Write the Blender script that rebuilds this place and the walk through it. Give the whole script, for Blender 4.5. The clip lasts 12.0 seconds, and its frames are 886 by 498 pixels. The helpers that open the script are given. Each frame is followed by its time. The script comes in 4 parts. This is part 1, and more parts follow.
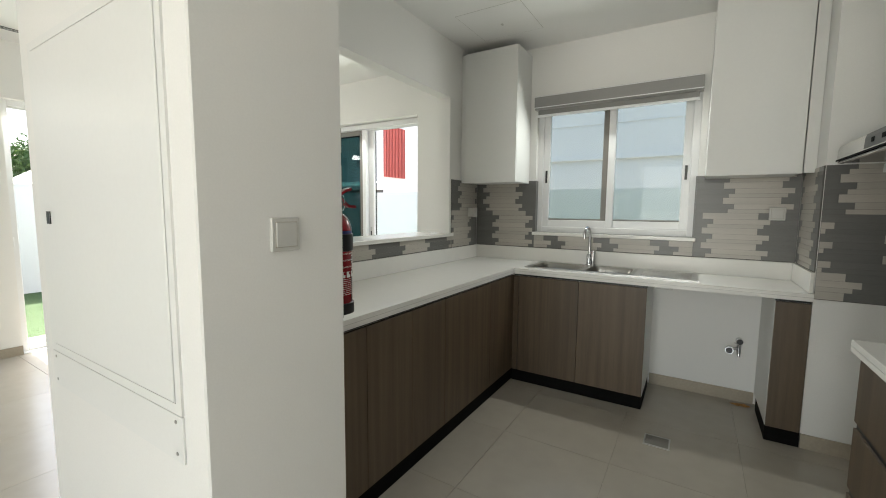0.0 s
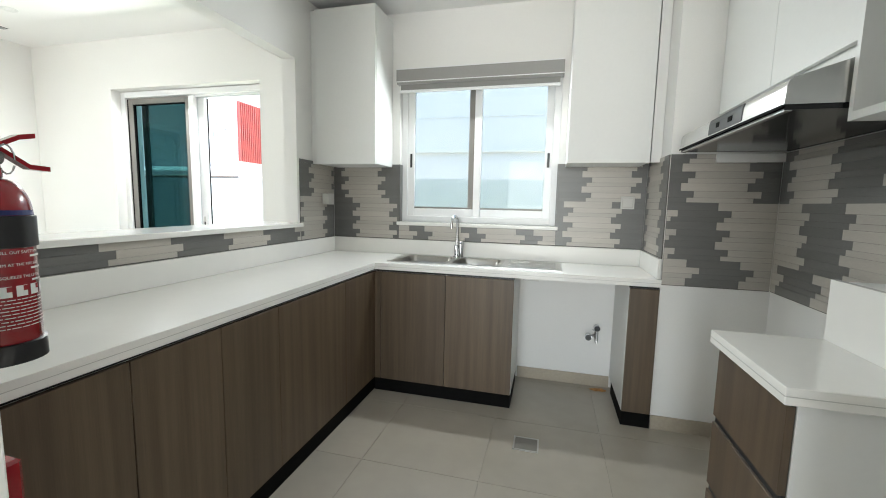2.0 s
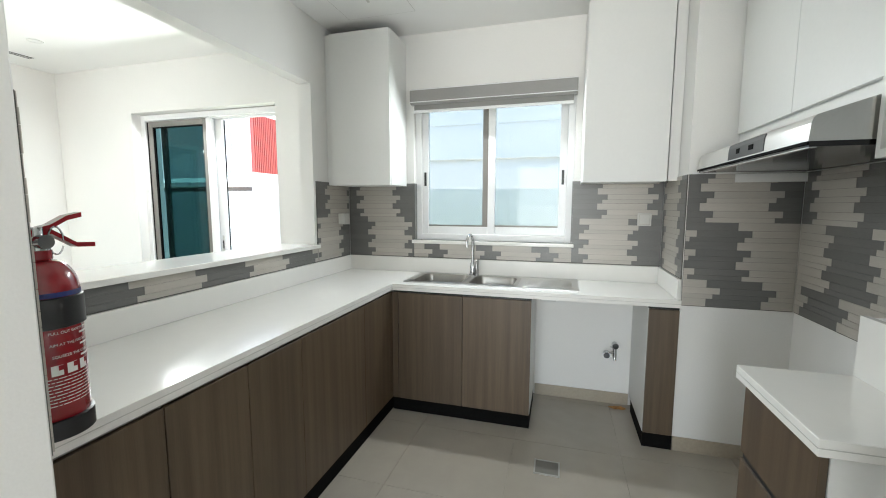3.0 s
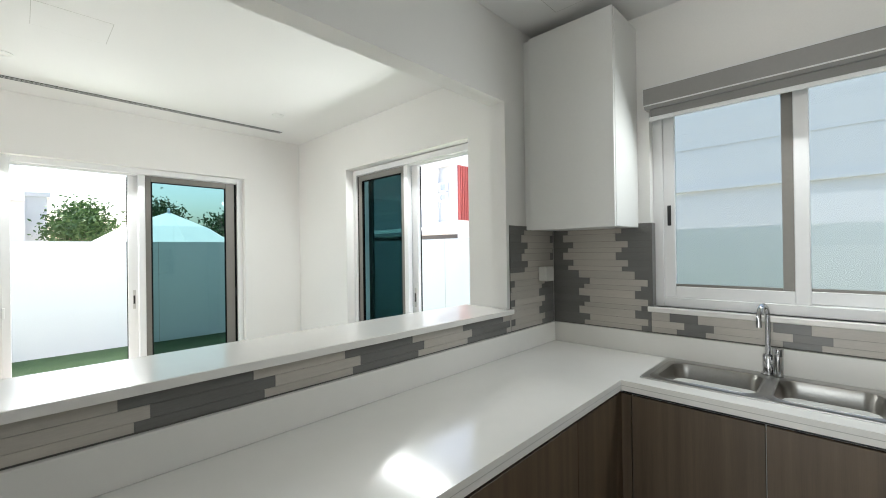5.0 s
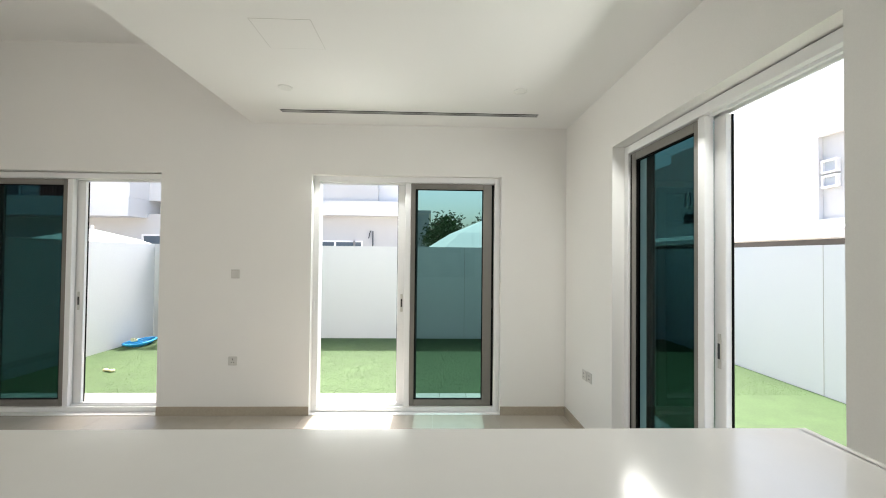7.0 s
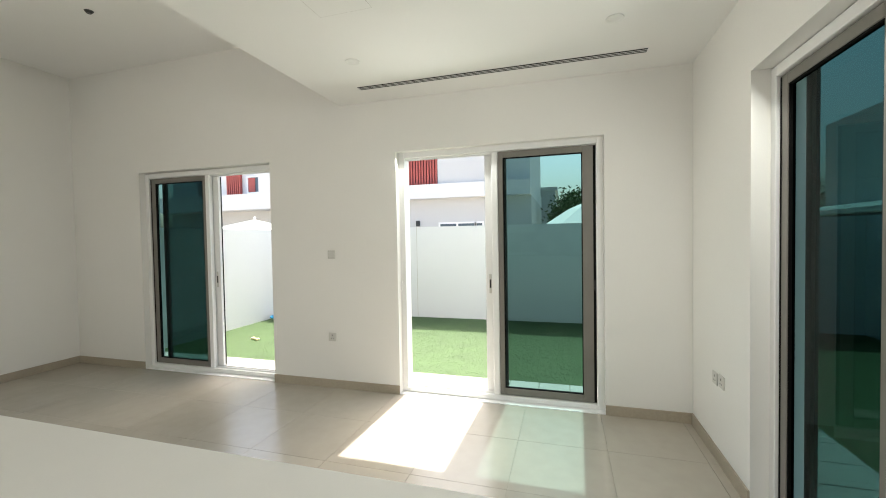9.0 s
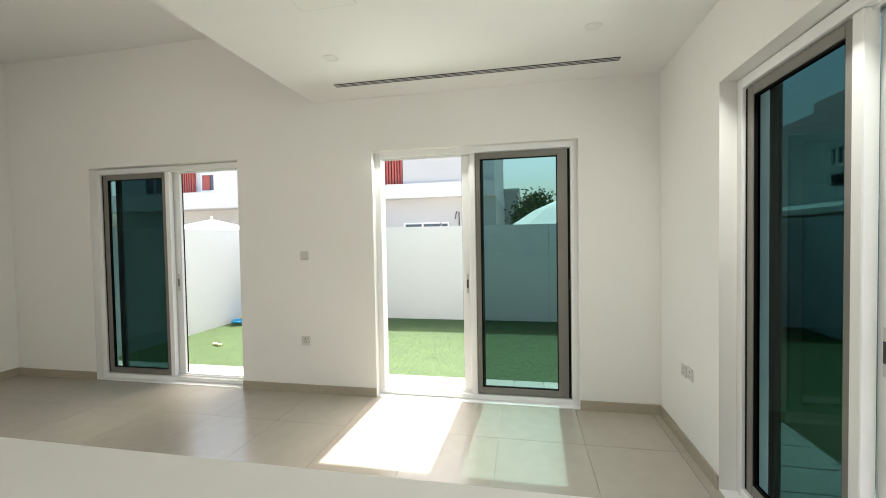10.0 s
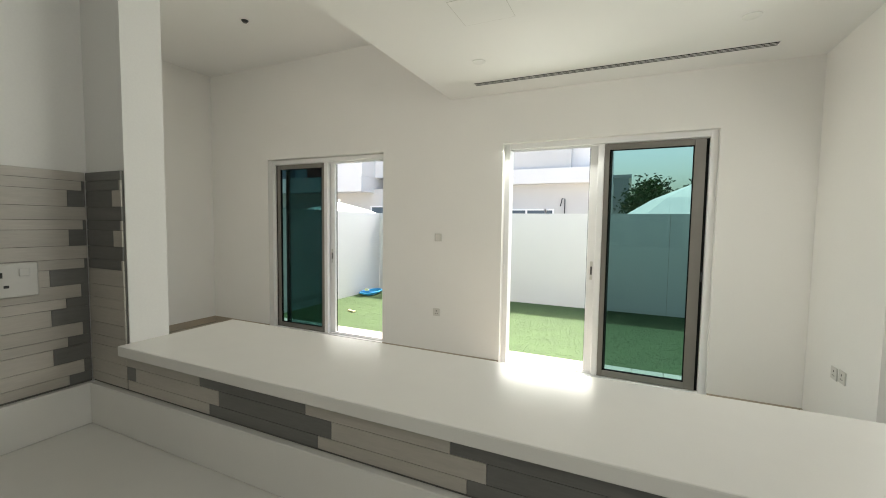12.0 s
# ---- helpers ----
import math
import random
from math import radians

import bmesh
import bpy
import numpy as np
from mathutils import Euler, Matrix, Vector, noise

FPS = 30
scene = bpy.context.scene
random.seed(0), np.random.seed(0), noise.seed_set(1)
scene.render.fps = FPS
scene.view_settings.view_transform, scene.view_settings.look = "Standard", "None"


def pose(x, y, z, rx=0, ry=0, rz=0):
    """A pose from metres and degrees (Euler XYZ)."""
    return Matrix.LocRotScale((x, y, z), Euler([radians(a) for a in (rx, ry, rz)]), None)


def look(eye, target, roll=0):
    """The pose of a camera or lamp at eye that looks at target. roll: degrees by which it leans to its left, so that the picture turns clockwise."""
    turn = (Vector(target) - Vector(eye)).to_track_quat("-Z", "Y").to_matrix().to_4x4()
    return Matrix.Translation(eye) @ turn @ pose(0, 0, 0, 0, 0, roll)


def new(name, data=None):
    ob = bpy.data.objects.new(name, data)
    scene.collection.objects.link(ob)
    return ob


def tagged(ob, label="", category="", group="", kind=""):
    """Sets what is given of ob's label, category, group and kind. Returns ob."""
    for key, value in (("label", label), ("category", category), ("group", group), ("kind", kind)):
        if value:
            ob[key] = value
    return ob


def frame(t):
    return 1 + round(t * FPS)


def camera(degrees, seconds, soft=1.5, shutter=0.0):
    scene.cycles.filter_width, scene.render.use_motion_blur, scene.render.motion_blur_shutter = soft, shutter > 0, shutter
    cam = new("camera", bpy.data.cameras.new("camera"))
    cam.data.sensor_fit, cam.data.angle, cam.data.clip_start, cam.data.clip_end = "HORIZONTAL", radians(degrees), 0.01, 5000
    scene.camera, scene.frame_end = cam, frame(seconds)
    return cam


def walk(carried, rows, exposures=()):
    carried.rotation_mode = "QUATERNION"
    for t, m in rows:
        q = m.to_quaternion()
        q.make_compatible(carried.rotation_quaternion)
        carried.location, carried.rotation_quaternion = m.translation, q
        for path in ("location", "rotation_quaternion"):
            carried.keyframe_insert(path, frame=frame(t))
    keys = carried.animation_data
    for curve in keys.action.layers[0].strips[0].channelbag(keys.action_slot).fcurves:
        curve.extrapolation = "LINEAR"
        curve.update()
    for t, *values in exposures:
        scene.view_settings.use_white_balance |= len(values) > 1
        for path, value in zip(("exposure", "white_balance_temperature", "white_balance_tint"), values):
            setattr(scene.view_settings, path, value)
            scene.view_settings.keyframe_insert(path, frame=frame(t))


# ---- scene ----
cam = camera(94.8, 12.0, soft=1.0)
PATH = [
    (0, (0.045, 2.181, 1.388), (-1.0, 3.874, 1.193), 0.5),
    (0.5, (0.027, 2.202, 1.379), (-0.747, 4.035, 1.174), 1.2),
    (1, (0.011, 2.371, 1.373), (-0.625, 4.257, 1.179), 1.2),
    (1.5, (0.001, 2.56, 1.368), (-0.56, 4.47, 1.168), 1.3),
    (2, (-0.004, 2.633, 1.343), (-0.505, 4.556, 1.121), 1.2),
    (2.5, (-0.005, 2.616, 1.417), (-0.505, 4.539, 1.19), 0.8),
    (4.5, (-0.365, 3.008, 1.511), (-1.477, 4.67, 1.467), -1.3),
    (5, (-0.473, 3.375, 1.513), (-1.859, 4.817, 1.519), -0.8),
    (5.5, (-0.608, 3.652, 1.526), (-2.216, 4.84, 1.561), -0.3),
    (6, (-0.836, 3.935, 1.548), (-2.651, 4.773, 1.59), 0.2),
    (6.5, (-1.0, 4.194, 1.551), (-2.941, 4.674, 1.596), 0.5),
    (7, (-1.223, 4.437, 1.551), (-3.222, 4.497, 1.588), 0.6),
    (7.5, (-1.428, 4.601, 1.548), (-3.408, 4.318, 1.56), 0.1),
    (9.5, (-1.607, 4.824, 1.505), (-3.521, 4.247, 1.45), -1.0),
    (10, (-1.572, 4.674, 1.514), (-3.533, 4.281, 1.459), -1.0),
    (10.5, (-1.56, 4.579, 1.528), (-3.539, 4.304, 1.455), -1.0),
    (11, (-1.546, 4.55, 1.511), (-3.532, 4.327, 1.419), -0.7),
    (11.5, (-1.439, 4.522, 1.499), (-3.411, 4.2, 1.41), -0.1),
    (12, (-1.152, 4.483, 1.519), (-2.966, 3.65, 1.393), 0.8),
]
EXPOSURES = [(0.0, 2.25, 6400, 6), (1.0, 2.75, 6250, 6), (2.5, 3.0, 5980, 7), (4.5, 2.6, 6000, 7), (5.5, 2.2, 6150, 9), (6.5, 2.05, 6250, 9), (7.0, 2.0, 6400, 9),
             (7.5, 1.95, 6450, 8), (9.5, 2.05, 6600, 6), (10.5, 1.92, 6600, 6), (11.5, 1.9, 6650, 6), (12.0, 1.92, 6650, 6)]
walk(cam, [(t, look(eye, target, roll)) for t, eye, target, roll in PATH], EXPOSURES)

# ---- world and sun ----
SUN_WAY = Vector((0.60, -0.02, -1.0)).normalized()   # the way the light travels
world = bpy.data.worlds.new("world")
scene.world = world
world.use_nodes = True
wn, wl = world.node_tree.nodes, world.node_tree.links
sky = wn.new("ShaderNodeTexSky")
sky.sky_type = "NISHITA"
sky.sun_disc = False
sky.sun_elevation = math.asin(-SUN_WAY.z)
sky.sun_rotation = math.atan2(-SUN_WAY.x, -SUN_WAY.y)
sky.dust_density = 5.0
wn["Background"].inputs["Strength"].default_value = 0.15
wl.new(sky.outputs["Color"], wn["Background"].inputs["Color"])
sun_data = bpy.data.lights.new("sun", "SUN")
sun_data.energy, sun_data.angle, sun_data.color = 3.2, radians(0.6), (1.0, 0.95, 0.87)
sun = new("sun", sun_data)
sun.matrix_world = look((-12, 0, 18), Vector((-12, 0, 18)) + SUN_WAY)


def window_lamp(name, x, y, z, to, w, h, watts, color=(0.99, 0.985, 0.93)):
    """An area lamp added at an opening, to boost the skylight that comes in."""
    d = bpy.data.lights.new(name, "AREA")
    d.shape, d.size, d.size_y, d.energy, d.color = "RECTANGLE", w, h, watts, color
    ob = new(name, d)
    eye, aim = Vector((x, y, z)), Vector(to)
    fwd = (aim).normalized()
    side = Vector((0, 0, 1)).cross(fwd).normalized()
    up = fwd.cross(side)
    ob.matrix_world = Matrix.Translation(eye) @ Matrix((side, up, -fwd)).transposed().to_4x4()
    return ob


XG, YSO = -5.235, -1.35   # garden wall's inner face; end wall's outer face, with its wide, unseen, added opening
# fill lamps added at the heads of the doors and the kitchen window
window_lamp("skylight_fill_door_3", -3.35, 5.777, 2.328, (0, -1, -0.8), 1.20, 0.10, 4.6)
window_lamp("skylight_fill_kitchen_window", -0.58, 5.738, 2.165, (0, -1, -0.7), 0.8, 0.045, 2.2)
# unseen lamp added in the end wall to brighten kitchen and hall
window_lamp("unseen_fill_lamp_hall", -0.3, YSO + 0.03, 1.25, (0.25, 1, -0.05), 1.55, 2.3, 17)
window_lamp("skylight_fill_door_2", XG + 0.003, 3.75, 2.295, (1, 0, -0.8), 0.88, 0.09, 3.7)
window_lamp("skylight_fill_door_1", XG + 0.003, 1.38, 2.285, (1, 0, -0.6), 0.80, 0.045, 0.6)


# ---- helpers of this scene ----
def empty(name, x=0.0, y=0.0, z=0.0, rz=0.0):
    ob = new(name)
    ob.empty_display_size = 0.1
    ob.matrix_world = pose(x, y, z, 0, 0, rz)
    return ob


def part(name, bm, material, parent=None, label="", smooth=False):
    """Links a bmesh (built in its parent's space) as one mesh object."""
    me = bpy.data.meshes.new(name)
    bmesh.ops.recalc_face_normals(bm, faces=bm.faces)
    bm.to_mesh(me)
    bm.free()
    me.materials.append(material)
    if smooth:
        for p in me.polygons:
            p.use_smooth = True
        me.set_sharp_from_angle(angle=radians(35))
    ob = new(name, me)
    if parent is not None:
        ob.parent = parent
    if label:
        tagged(ob, label)
    return ob


def box(bm, x0, x1, y0, y1, z0, z1, bevel=0.0, segments=1):
    r = bmesh.ops.create_cube(bm, size=1.0, matrix=Matrix.Translation(((x0 + x1) / 2, (y0 + y1) / 2, (z0 + z1) / 2)) @ Matrix.Diagonal((x1 - x0, y1 - y0, z1 - z0, 1)))
    if bevel > 0:
        edges = {e for v in r["verts"] for e in v.link_edges}
        bmesh.ops.bevel(bm, geom=list(edges), offset=bevel, segments=segments, affect="EDGES", profile=0.5)
    return bm


def boxes(*rows, bevel=0.0):
    bm = bmesh.new()
    for r in rows:
        box(bm, *r, bevel=bevel)
    return bm


def tube(bm, a, b, r0, r1=None, n=20, caps=True):
    a, b = Vector(a), Vector(b)
    r1 = r0 if r1 is None else r1
    q = (b - a).to_track_quat("Z", "Y").to_matrix().to_4x4()
    bmesh.ops.create_cone(bm, cap_ends=caps, segments=n, radius1=r0, radius2=r1, depth=(b - a).length, matrix=Matrix.Translation((a + b) / 2) @ q)
    return bm


def turned(bm, profile, n=32, cx=0.0, cy=0.0):
    """A solid of revolution round z from (radius, height) pairs."""
    rings = []
    for r, z in profile:
        if r < 1e-5:
            rings.append([bm.verts.new((cx, cy, z))])
        else:
            rings.append([bm.verts.new((cx + r * math.cos(2 * math.pi * i / n), cy + r * math.sin(2 * math.pi * i / n), z)) for i in range(n)])
    for lo, hi in zip(rings, rings[1:]):
        for i in range(n):
            j = (i + 1) % n
            vs = [lo[i % len(lo)], lo[j % len(lo)], hi[j % len(hi)], hi[i % len(hi)]]
            vs = list(dict.fromkeys(vs))
            if len(vs) >= 3:
                bm.faces.new(vs)
    return bm


def bent(bm, points, r, n=12):
    """A round bar along points."""
    pts = [Vector(p) for p in points]
    rings, side = [], None
    for i, p in enumerate(pts):
        d = (pts[min(i + 1, len(pts) - 1)] - pts[max(i - 1, 0)]).normalized()
        if side is None:
            side = d.orthogonal().normalized()
        side = (side - d * side.dot(d)).normalized()
        up = d.cross(side)
        rings.append([bm.verts.new(p + r * (side * math.cos(2 * math.pi * k / n) + up * math.sin(2 * math.pi * k / n))) for k in range(n)])
    for lo, hi in zip(rings, rings[1:]):
        for k in range(n):
            bm.faces.new([lo[k], lo[(k + 1) % n], hi[(k + 1) % n], hi[k]])
    bm.faces.new(rings[0][::-1])
    bm.faces.new(rings[-1])
    return bm


def prism(bm, outline, axis, a, b):
    """An outline of (u, v) swept along an axis from a to b. axis x: u=y, v=z; axis y: u=x, v=z; axis z: u=x, v=y."""
    def at(u, v, w):
        return {"x": (w, u, v), "y": (u, w, v), "z": (u, v, w)}[axis]
    lo = [bm.verts.new(at(u, v, a)) for u, v in outline]
    hi = [bm.verts.new(at(u, v, b)) for u, v in outline]
    n = len(outline)
    bm.faces.new(lo)
    bm.faces.new(hi[::-1])
    for i in range(n):
        bm.faces.new([lo[i], lo[(i + 1) % n], hi[(i + 1) % n], hi[i]])
    return bm


def plate(axis, us, vs, solid, a, b):
    """One connected slab over a grid: axis as in prism; solid(i, j) says whether cell i, j is there."""
    def at(u, v, w):
        return {"x": (w, u, v), "y": (u, w, v), "z": (u, v, w)}[axis]
    bm = bmesh.new()
    lo = {(i, j): None for i in range(len(us)) for j in range(len(vs))}
    hi = dict(lo)
    cells = {(i, j) for i in range(len(us) - 1) for j in range(len(vs) - 1) if solid(i, j)}
    def get(d, i, j, w):
        if d[i, j] is None:
            d[i, j] = bm.verts.new(at(us[i], vs[j], w))
        return d[i, j]
    for i, j in cells:
        ring = ((i, j), (i + 1, j), (i + 1, j + 1), (i, j + 1))
        bm.faces.new([get(lo, *p, a) for p in ring])
        bm.faces.new([get(hi, *p, b) for p in reversed(ring)])
        for (p, q), nb in zip(zip(ring, ring[1:] + ring[:1]), ((i, j - 1), (i + 1, j), (i, j + 1), (i - 1, j))):
            if nb not in cells:
                bm.faces.new([get(lo, *p, a), get(hi, *p, b), get(hi, *q, b), get(lo, *q, a)])
    return bm


# ---- materials ----
def mat(name, color, rough=0.5, metal=0.0, vary=0.0, scale=6.0, bump=0.0, bump_scale=60.0, stretch=(1, 1, 1), second=None, piece=0.0, coat=0.0, rough_vary=0.0):
    """A procedural surface: colour with noise at two scales, fine relief, and a tone of its own for each piece."""
    m = bpy.data.materials.new(name)
    m.use_nodes = True
    n, l = m.node_tree.nodes, m.node_tree.links
    b = n["Principled BSDF"]
    b.inputs["Roughness"].default_value, b.inputs["Metallic"].default_value = rough, metal
    b.inputs["Coat Weight"].default_value = coat
    co = n.new("ShaderNodeTexCoord")
    geo = n.new("ShaderNodeNewGeometry")
    mp = n.new("ShaderNodeMapping")
    mp.inputs["Scale"].default_value = stretch
    l.new(geo.outputs["Position"], mp.inputs["Vector"])
    rgb = n.new("ShaderNodeRGB")
    rgb.outputs[0].default_value = (*color, 1)
    out = rgb.outputs[0]
    big = n.new("ShaderNodeTexNoise")
    big.inputs["Scale"].default_value, big.inputs["Detail"].default_value = scale, 5
    l.new(mp.outputs[0], big.inputs["Vector"])
    fine = n.new("ShaderNodeTexNoise")
    fine.inputs["Scale"].default_value, fine.inputs["Detail"].default_value = bump_scale, 4
    l.new(mp.outputs[0], fine.inputs["Vector"])
    if second is not None:
        mixc = n.new("ShaderNodeMix")
        mixc.data_type = "RGBA"
        rmp = n.new("ShaderNodeMapRange")
        rmp.inputs[1].default_value, rmp.inputs[2].default_value = 0.35, 0.68
        l.new(big.outputs["Fac"], rmp.inputs[0])
        l.new(rmp.outputs[0], mixc.inputs["Factor"])
        l.new(out, mixc.inputs["A"])
        mixc.inputs["B"].default_value = (*second, 1)
        out = mixc.outputs["Result"]
    if vary > 0 or piece > 0:
        hsv = n.new("ShaderNodeHueSaturation")
        val = None
        if vary > 0:
            add = n.new("ShaderNodeMath")
            add.operation = "ADD"
            l.new(big.outputs["Fac"], add.inputs[0])
            l.new(fine.outputs["Fac"], add.inputs[1])
            r = n.new("ShaderNodeMapRange")
            r.inputs[1].default_value, r.inputs[2].default_value = 0.7, 1.3
            r.inputs[3].default_value, r.inputs[4].default_value = 1 - vary, 1 + vary
            l.new(add.outputs[0], r.inputs[0])
            val = r.outputs[0]
        if piece > 0:
            info = n.new("ShaderNodeObjectInfo")
            r2 = n.new("ShaderNodeMapRange")
            r2.inputs[3].default_value, r2.inputs[4].default_value = 1 - piece, 1 + piece
            l.new(info.outputs["Random"], r2.inputs[0])
            if val is None:
                val = r2.outputs[0]
            else:
                mul = n.new("ShaderNodeMath")
                mul.operation = "MULTIPLY"
                l.new(val, mul.inputs[0])
                l.new(r2.outputs[0], mul.inputs[1])
                val = mul.outputs[0]
        l.new(val, hsv.inputs["Value"])
        l.new(out, hsv.inputs["Color"])
        out = hsv.outputs["Color"]
    l.new(out, b.inputs["Base Color"])
    if rough_vary > 0:
        r3 = n.new("ShaderNodeMapRange")
        r3.inputs[1].default_value, r3.inputs[2].default_value = 0.3, 0.7
        r3.inputs[3].default_value, r3.inputs[4].default_value = max(0.02, rough - rough_vary), min(1, rough + rough_vary)
        l.new(big.outputs["Fac"], r3.inputs[0])
        l.new(r3.outputs[0], b.inputs["Roughness"])
    if bump > 0:
        bp = n.new("ShaderNodeBump")
        bp.inputs["Strength"].default_value, bp.inputs["Distance"].default_value = bump, 0.002
        l.new(fine.outputs["Fac"], bp.inputs["Height"])
        l.new(bp.outputs[0], b.inputs["Normal"])
    return m


def glass(name, tint, gloss=1.0):
    m = bpy.data.materials.new(name)
    m.use_nodes = True
    n, l = m.node_tree.nodes, m.node_tree.links
    n.remove(n["Principled BSDF"])
    tr = n.new("ShaderNodeBsdfTransparent")
    tr.inputs["Color"].default_value = (*tint, 1)
    gl = n.new("ShaderNodeBsdfGlossy")
    gl.inputs["Roughness"].default_value = 0.01
    gl.inputs["Color"].default_value = (gloss, gloss, gloss, 1)
    lw = n.new("ShaderNodeLayerWeight")
    lw.inputs["Blend"].default_value = 0.5
    pw = n.new("ShaderNodeMath")
    pw.operation = "POWER"
    pw.inputs[1].default_value = 5.0
    l.new(lw.outputs["Facing"], pw.inputs[0])
    fr = n.new("ShaderNodeMath")
    fr.operation = "MULTIPLY_ADD"
    fr.inputs[1].default_value, fr.inputs[2].default_value = 0.95, 0.05
    l.new(pw.outputs[0], fr.inputs[0])
    mx = n.new("ShaderNodeMixShader")
    l.new(fr.outputs[0], mx.inputs[0])
    l.new(tr.outputs[0], mx.inputs[1])
    l.new(gl.outputs[0], mx.inputs[2])
    l.new(mx.outputs[0], n["Material Output"].inputs["Surface"])
    return m


PAINT = mat("wall_paint", (0.80, 0.79, 0.765), 0.62, vary=0.02, scale=1.3, bump=0.12, bump_scale=180)
CEILING = mat("ceiling_paint", (0.82, 0.815, 0.80), 0.75, vary=0.015, scale=1.0, bump=0.08, bump_scale=150)
FLOOR_TILE = mat("porcelain_floor_tile", (0.388, 0.353, 0.302), 0.24, vary=0.045, scale=1.1, bump_scale=9, piece=0.035)
GROUT = mat("floor_grout", (0.40, 0.365, 0.31), 0.9, vary=0.08, scale=20)
BASEBOARD = mat("porcelain_baseboard", (0.385, 0.335, 0.265), 0.4, vary=0.08, scale=3, bump=0.04, piece=0.03)
QUARTZ = mat("white_quartz", (0.80, 0.785, 0.75), 0.15, vary=0.014, scale=14, bump_scale=420)
WHITE_CAB = mat("white_cabinet", (0.76, 0.76, 0.74), 0.42, vary=0.012, scale=2)
WOOD = mat("brown_laminate", (0.088, 0.061, 0.038), 0.45, vary=0.10, scale=4, bump=0.08, bump_scale=60, stretch=(7, 7, 0.22), second=(0.118, 0.083, 0.051), piece=0.05)
# darker than the rim's steel, for the sink bowls alone
BOWL_STEEL = mat("dark_satin_bowl_steel", (0.34, 0.325, 0.30), 0.30, 1.0, vary=0.05, scale=10, bump=0.04, bump_scale=90)
GLOSS_BLACK = mat("gloss_black_panel", (0.010, 0.010, 0.011), 0.12, vary=0.1, scale=8)
BLACK = mat("black_plastic", (0.012, 0.012, 0.013), 0.35, vary=0.1, scale=8)
KICK = mat("black_kickboard", (0.005, 0.0047, 0.0045), 0.75, vary=0.15, scale=9)
STEEL = mat("brushed_steel", (0.50, 0.49, 0.47), 0.34, 1.0, vary=0.04, scale=10, bump=0.05, bump_scale=90, stretch=(1, 14, 14))
HOOD_STEEL = mat("polished_hood_steel", (0.66, 0.655, 0.64), 0.24, 1.0, vary=0.03, scale=10, bump=0.03, bump_scale=90, stretch=(14, 1, 14))
CHROME = mat("chrome", (0.50, 0.50, 0.51), 0.10, 1.0)
TILE_GREY = mat("grey_splash_tile", (0.150, 0.147, 0.140), 0.34, vary=0.10, scale=7, bump=0.06, bump_scale=90, stretch=(0.4, 0.4, 3.5), piece=0.06)
TILE_BEIGE = mat("beige_splash_tile", (0.455, 0.425, 0.380), 0.36, vary=0.07, scale=7, bump=0.06, bump_scale=90, stretch=(0.4, 0.4, 3.5), piece=0.06)
TILE_JOINT = mat("splash_grout", (0.12, 0.115, 0.105), 0.85, vary=0.05, scale=20)
ALU_WHITE = mat("white_aluminium", (0.80, 0.80, 0.80), 0.35, vary=0.01, scale=3)
PLATE = mat("white_switch_plastic", (0.57, 0.56, 0.53), 0.4, vary=0.02, scale=8)
ALU_GREY = mat("grey_aluminium", (0.195, 0.183, 0.165), 0.42, 0.2, vary=0.04, scale=4)
GASKET = mat("black_gasket", (0.006, 0.006, 0.006), 0.8)
for dull in (KICK, GASKET):
    dull.node_tree.nodes["Principled BSDF"].inputs["Specular IOR Level"].default_value = 0.08
QUARTZ.node_tree.nodes["Principled BSDF"].inputs["Specular IOR Level"].default_value = 0.24
SEAM = mat("worktop_seam", (0.50, 0.485, 0.455), 0.4)
TINT = glass("tinted_glass", (0.115, 0.200, 0.200), 0.28)
CLEAR = glass("clear_glass", (0.365, 0.42, 0.415), 0.25)

RED = mat("red_enamel", (0.24, 0.008, 0.014), 0.22, vary=0.05, scale=6, coat=0.5)
BLUE = mat("blue_tape", (0.01, 0.02, 0.12), 0.5)
LABEL_WHITE = mat("printed_white", (0.75, 0.73, 0.72), 0.5)
CASSETTE = mat("satin_grey_cassette", (0.28, 0.272, 0.262), 0.32, vary=0.03, scale=5)
BLIND = mat("grey_blind_fabric", (0.24, 0.235, 0.225), 0.7, vary=0.08, scale=4, bump=0.15, bump_scale=240)
GRASS = mat("artificial_turf", (0.046, 0.086, 0.025), 0.85, vary=0.16, scale=3.5, bump=0.25, bump_scale=45)
TURF_FIBRE = mat("turf_fibre", (0.055, 0.101, 0.030), 0.8, vary=0.2, scale=12)
RENDER_WHITE = mat("white_render", (0.66, 0.66, 0.655), 0.85, vary=0.025, scale=0.6, bump=0.1, bump_scale=70)
RENDER_GREY = mat("grey_render", (0.52, 0.52, 0.51), 0.85, vary=0.03, scale=0.6, bump=0.1, bump_scale=70)
RED_SLAT = mat("red_slat", (0.40, 0.085, 0.07), 0.55, vary=0.08, scale=4)
PALE_GLASS = mat("pale_window_glass", (0.42, 0.46, 0.50), 0.08, vary=0.1, scale=1)
DARK_GLASS = mat("dark_window_glass", (0.10, 0.13, 0.16), 0.05, vary=0.1, scale=1)
PAVING = mat("pale_paving", (0.44, 0.425, 0.39), 0.8, vary=0.08, scale=4, bump=0.15, piece=0.03)
CANVAS = mat("white_canvas", (0.78, 0.77, 0.74), 0.8, vary=0.03, scale=3)
# dark grey that stands in for shade below the neighbour's ledge
LEDGE_SHADE = mat("ledge_shade_grey", (0.10, 0.10, 0.105), 0.8, vary=0.1, scale=2)
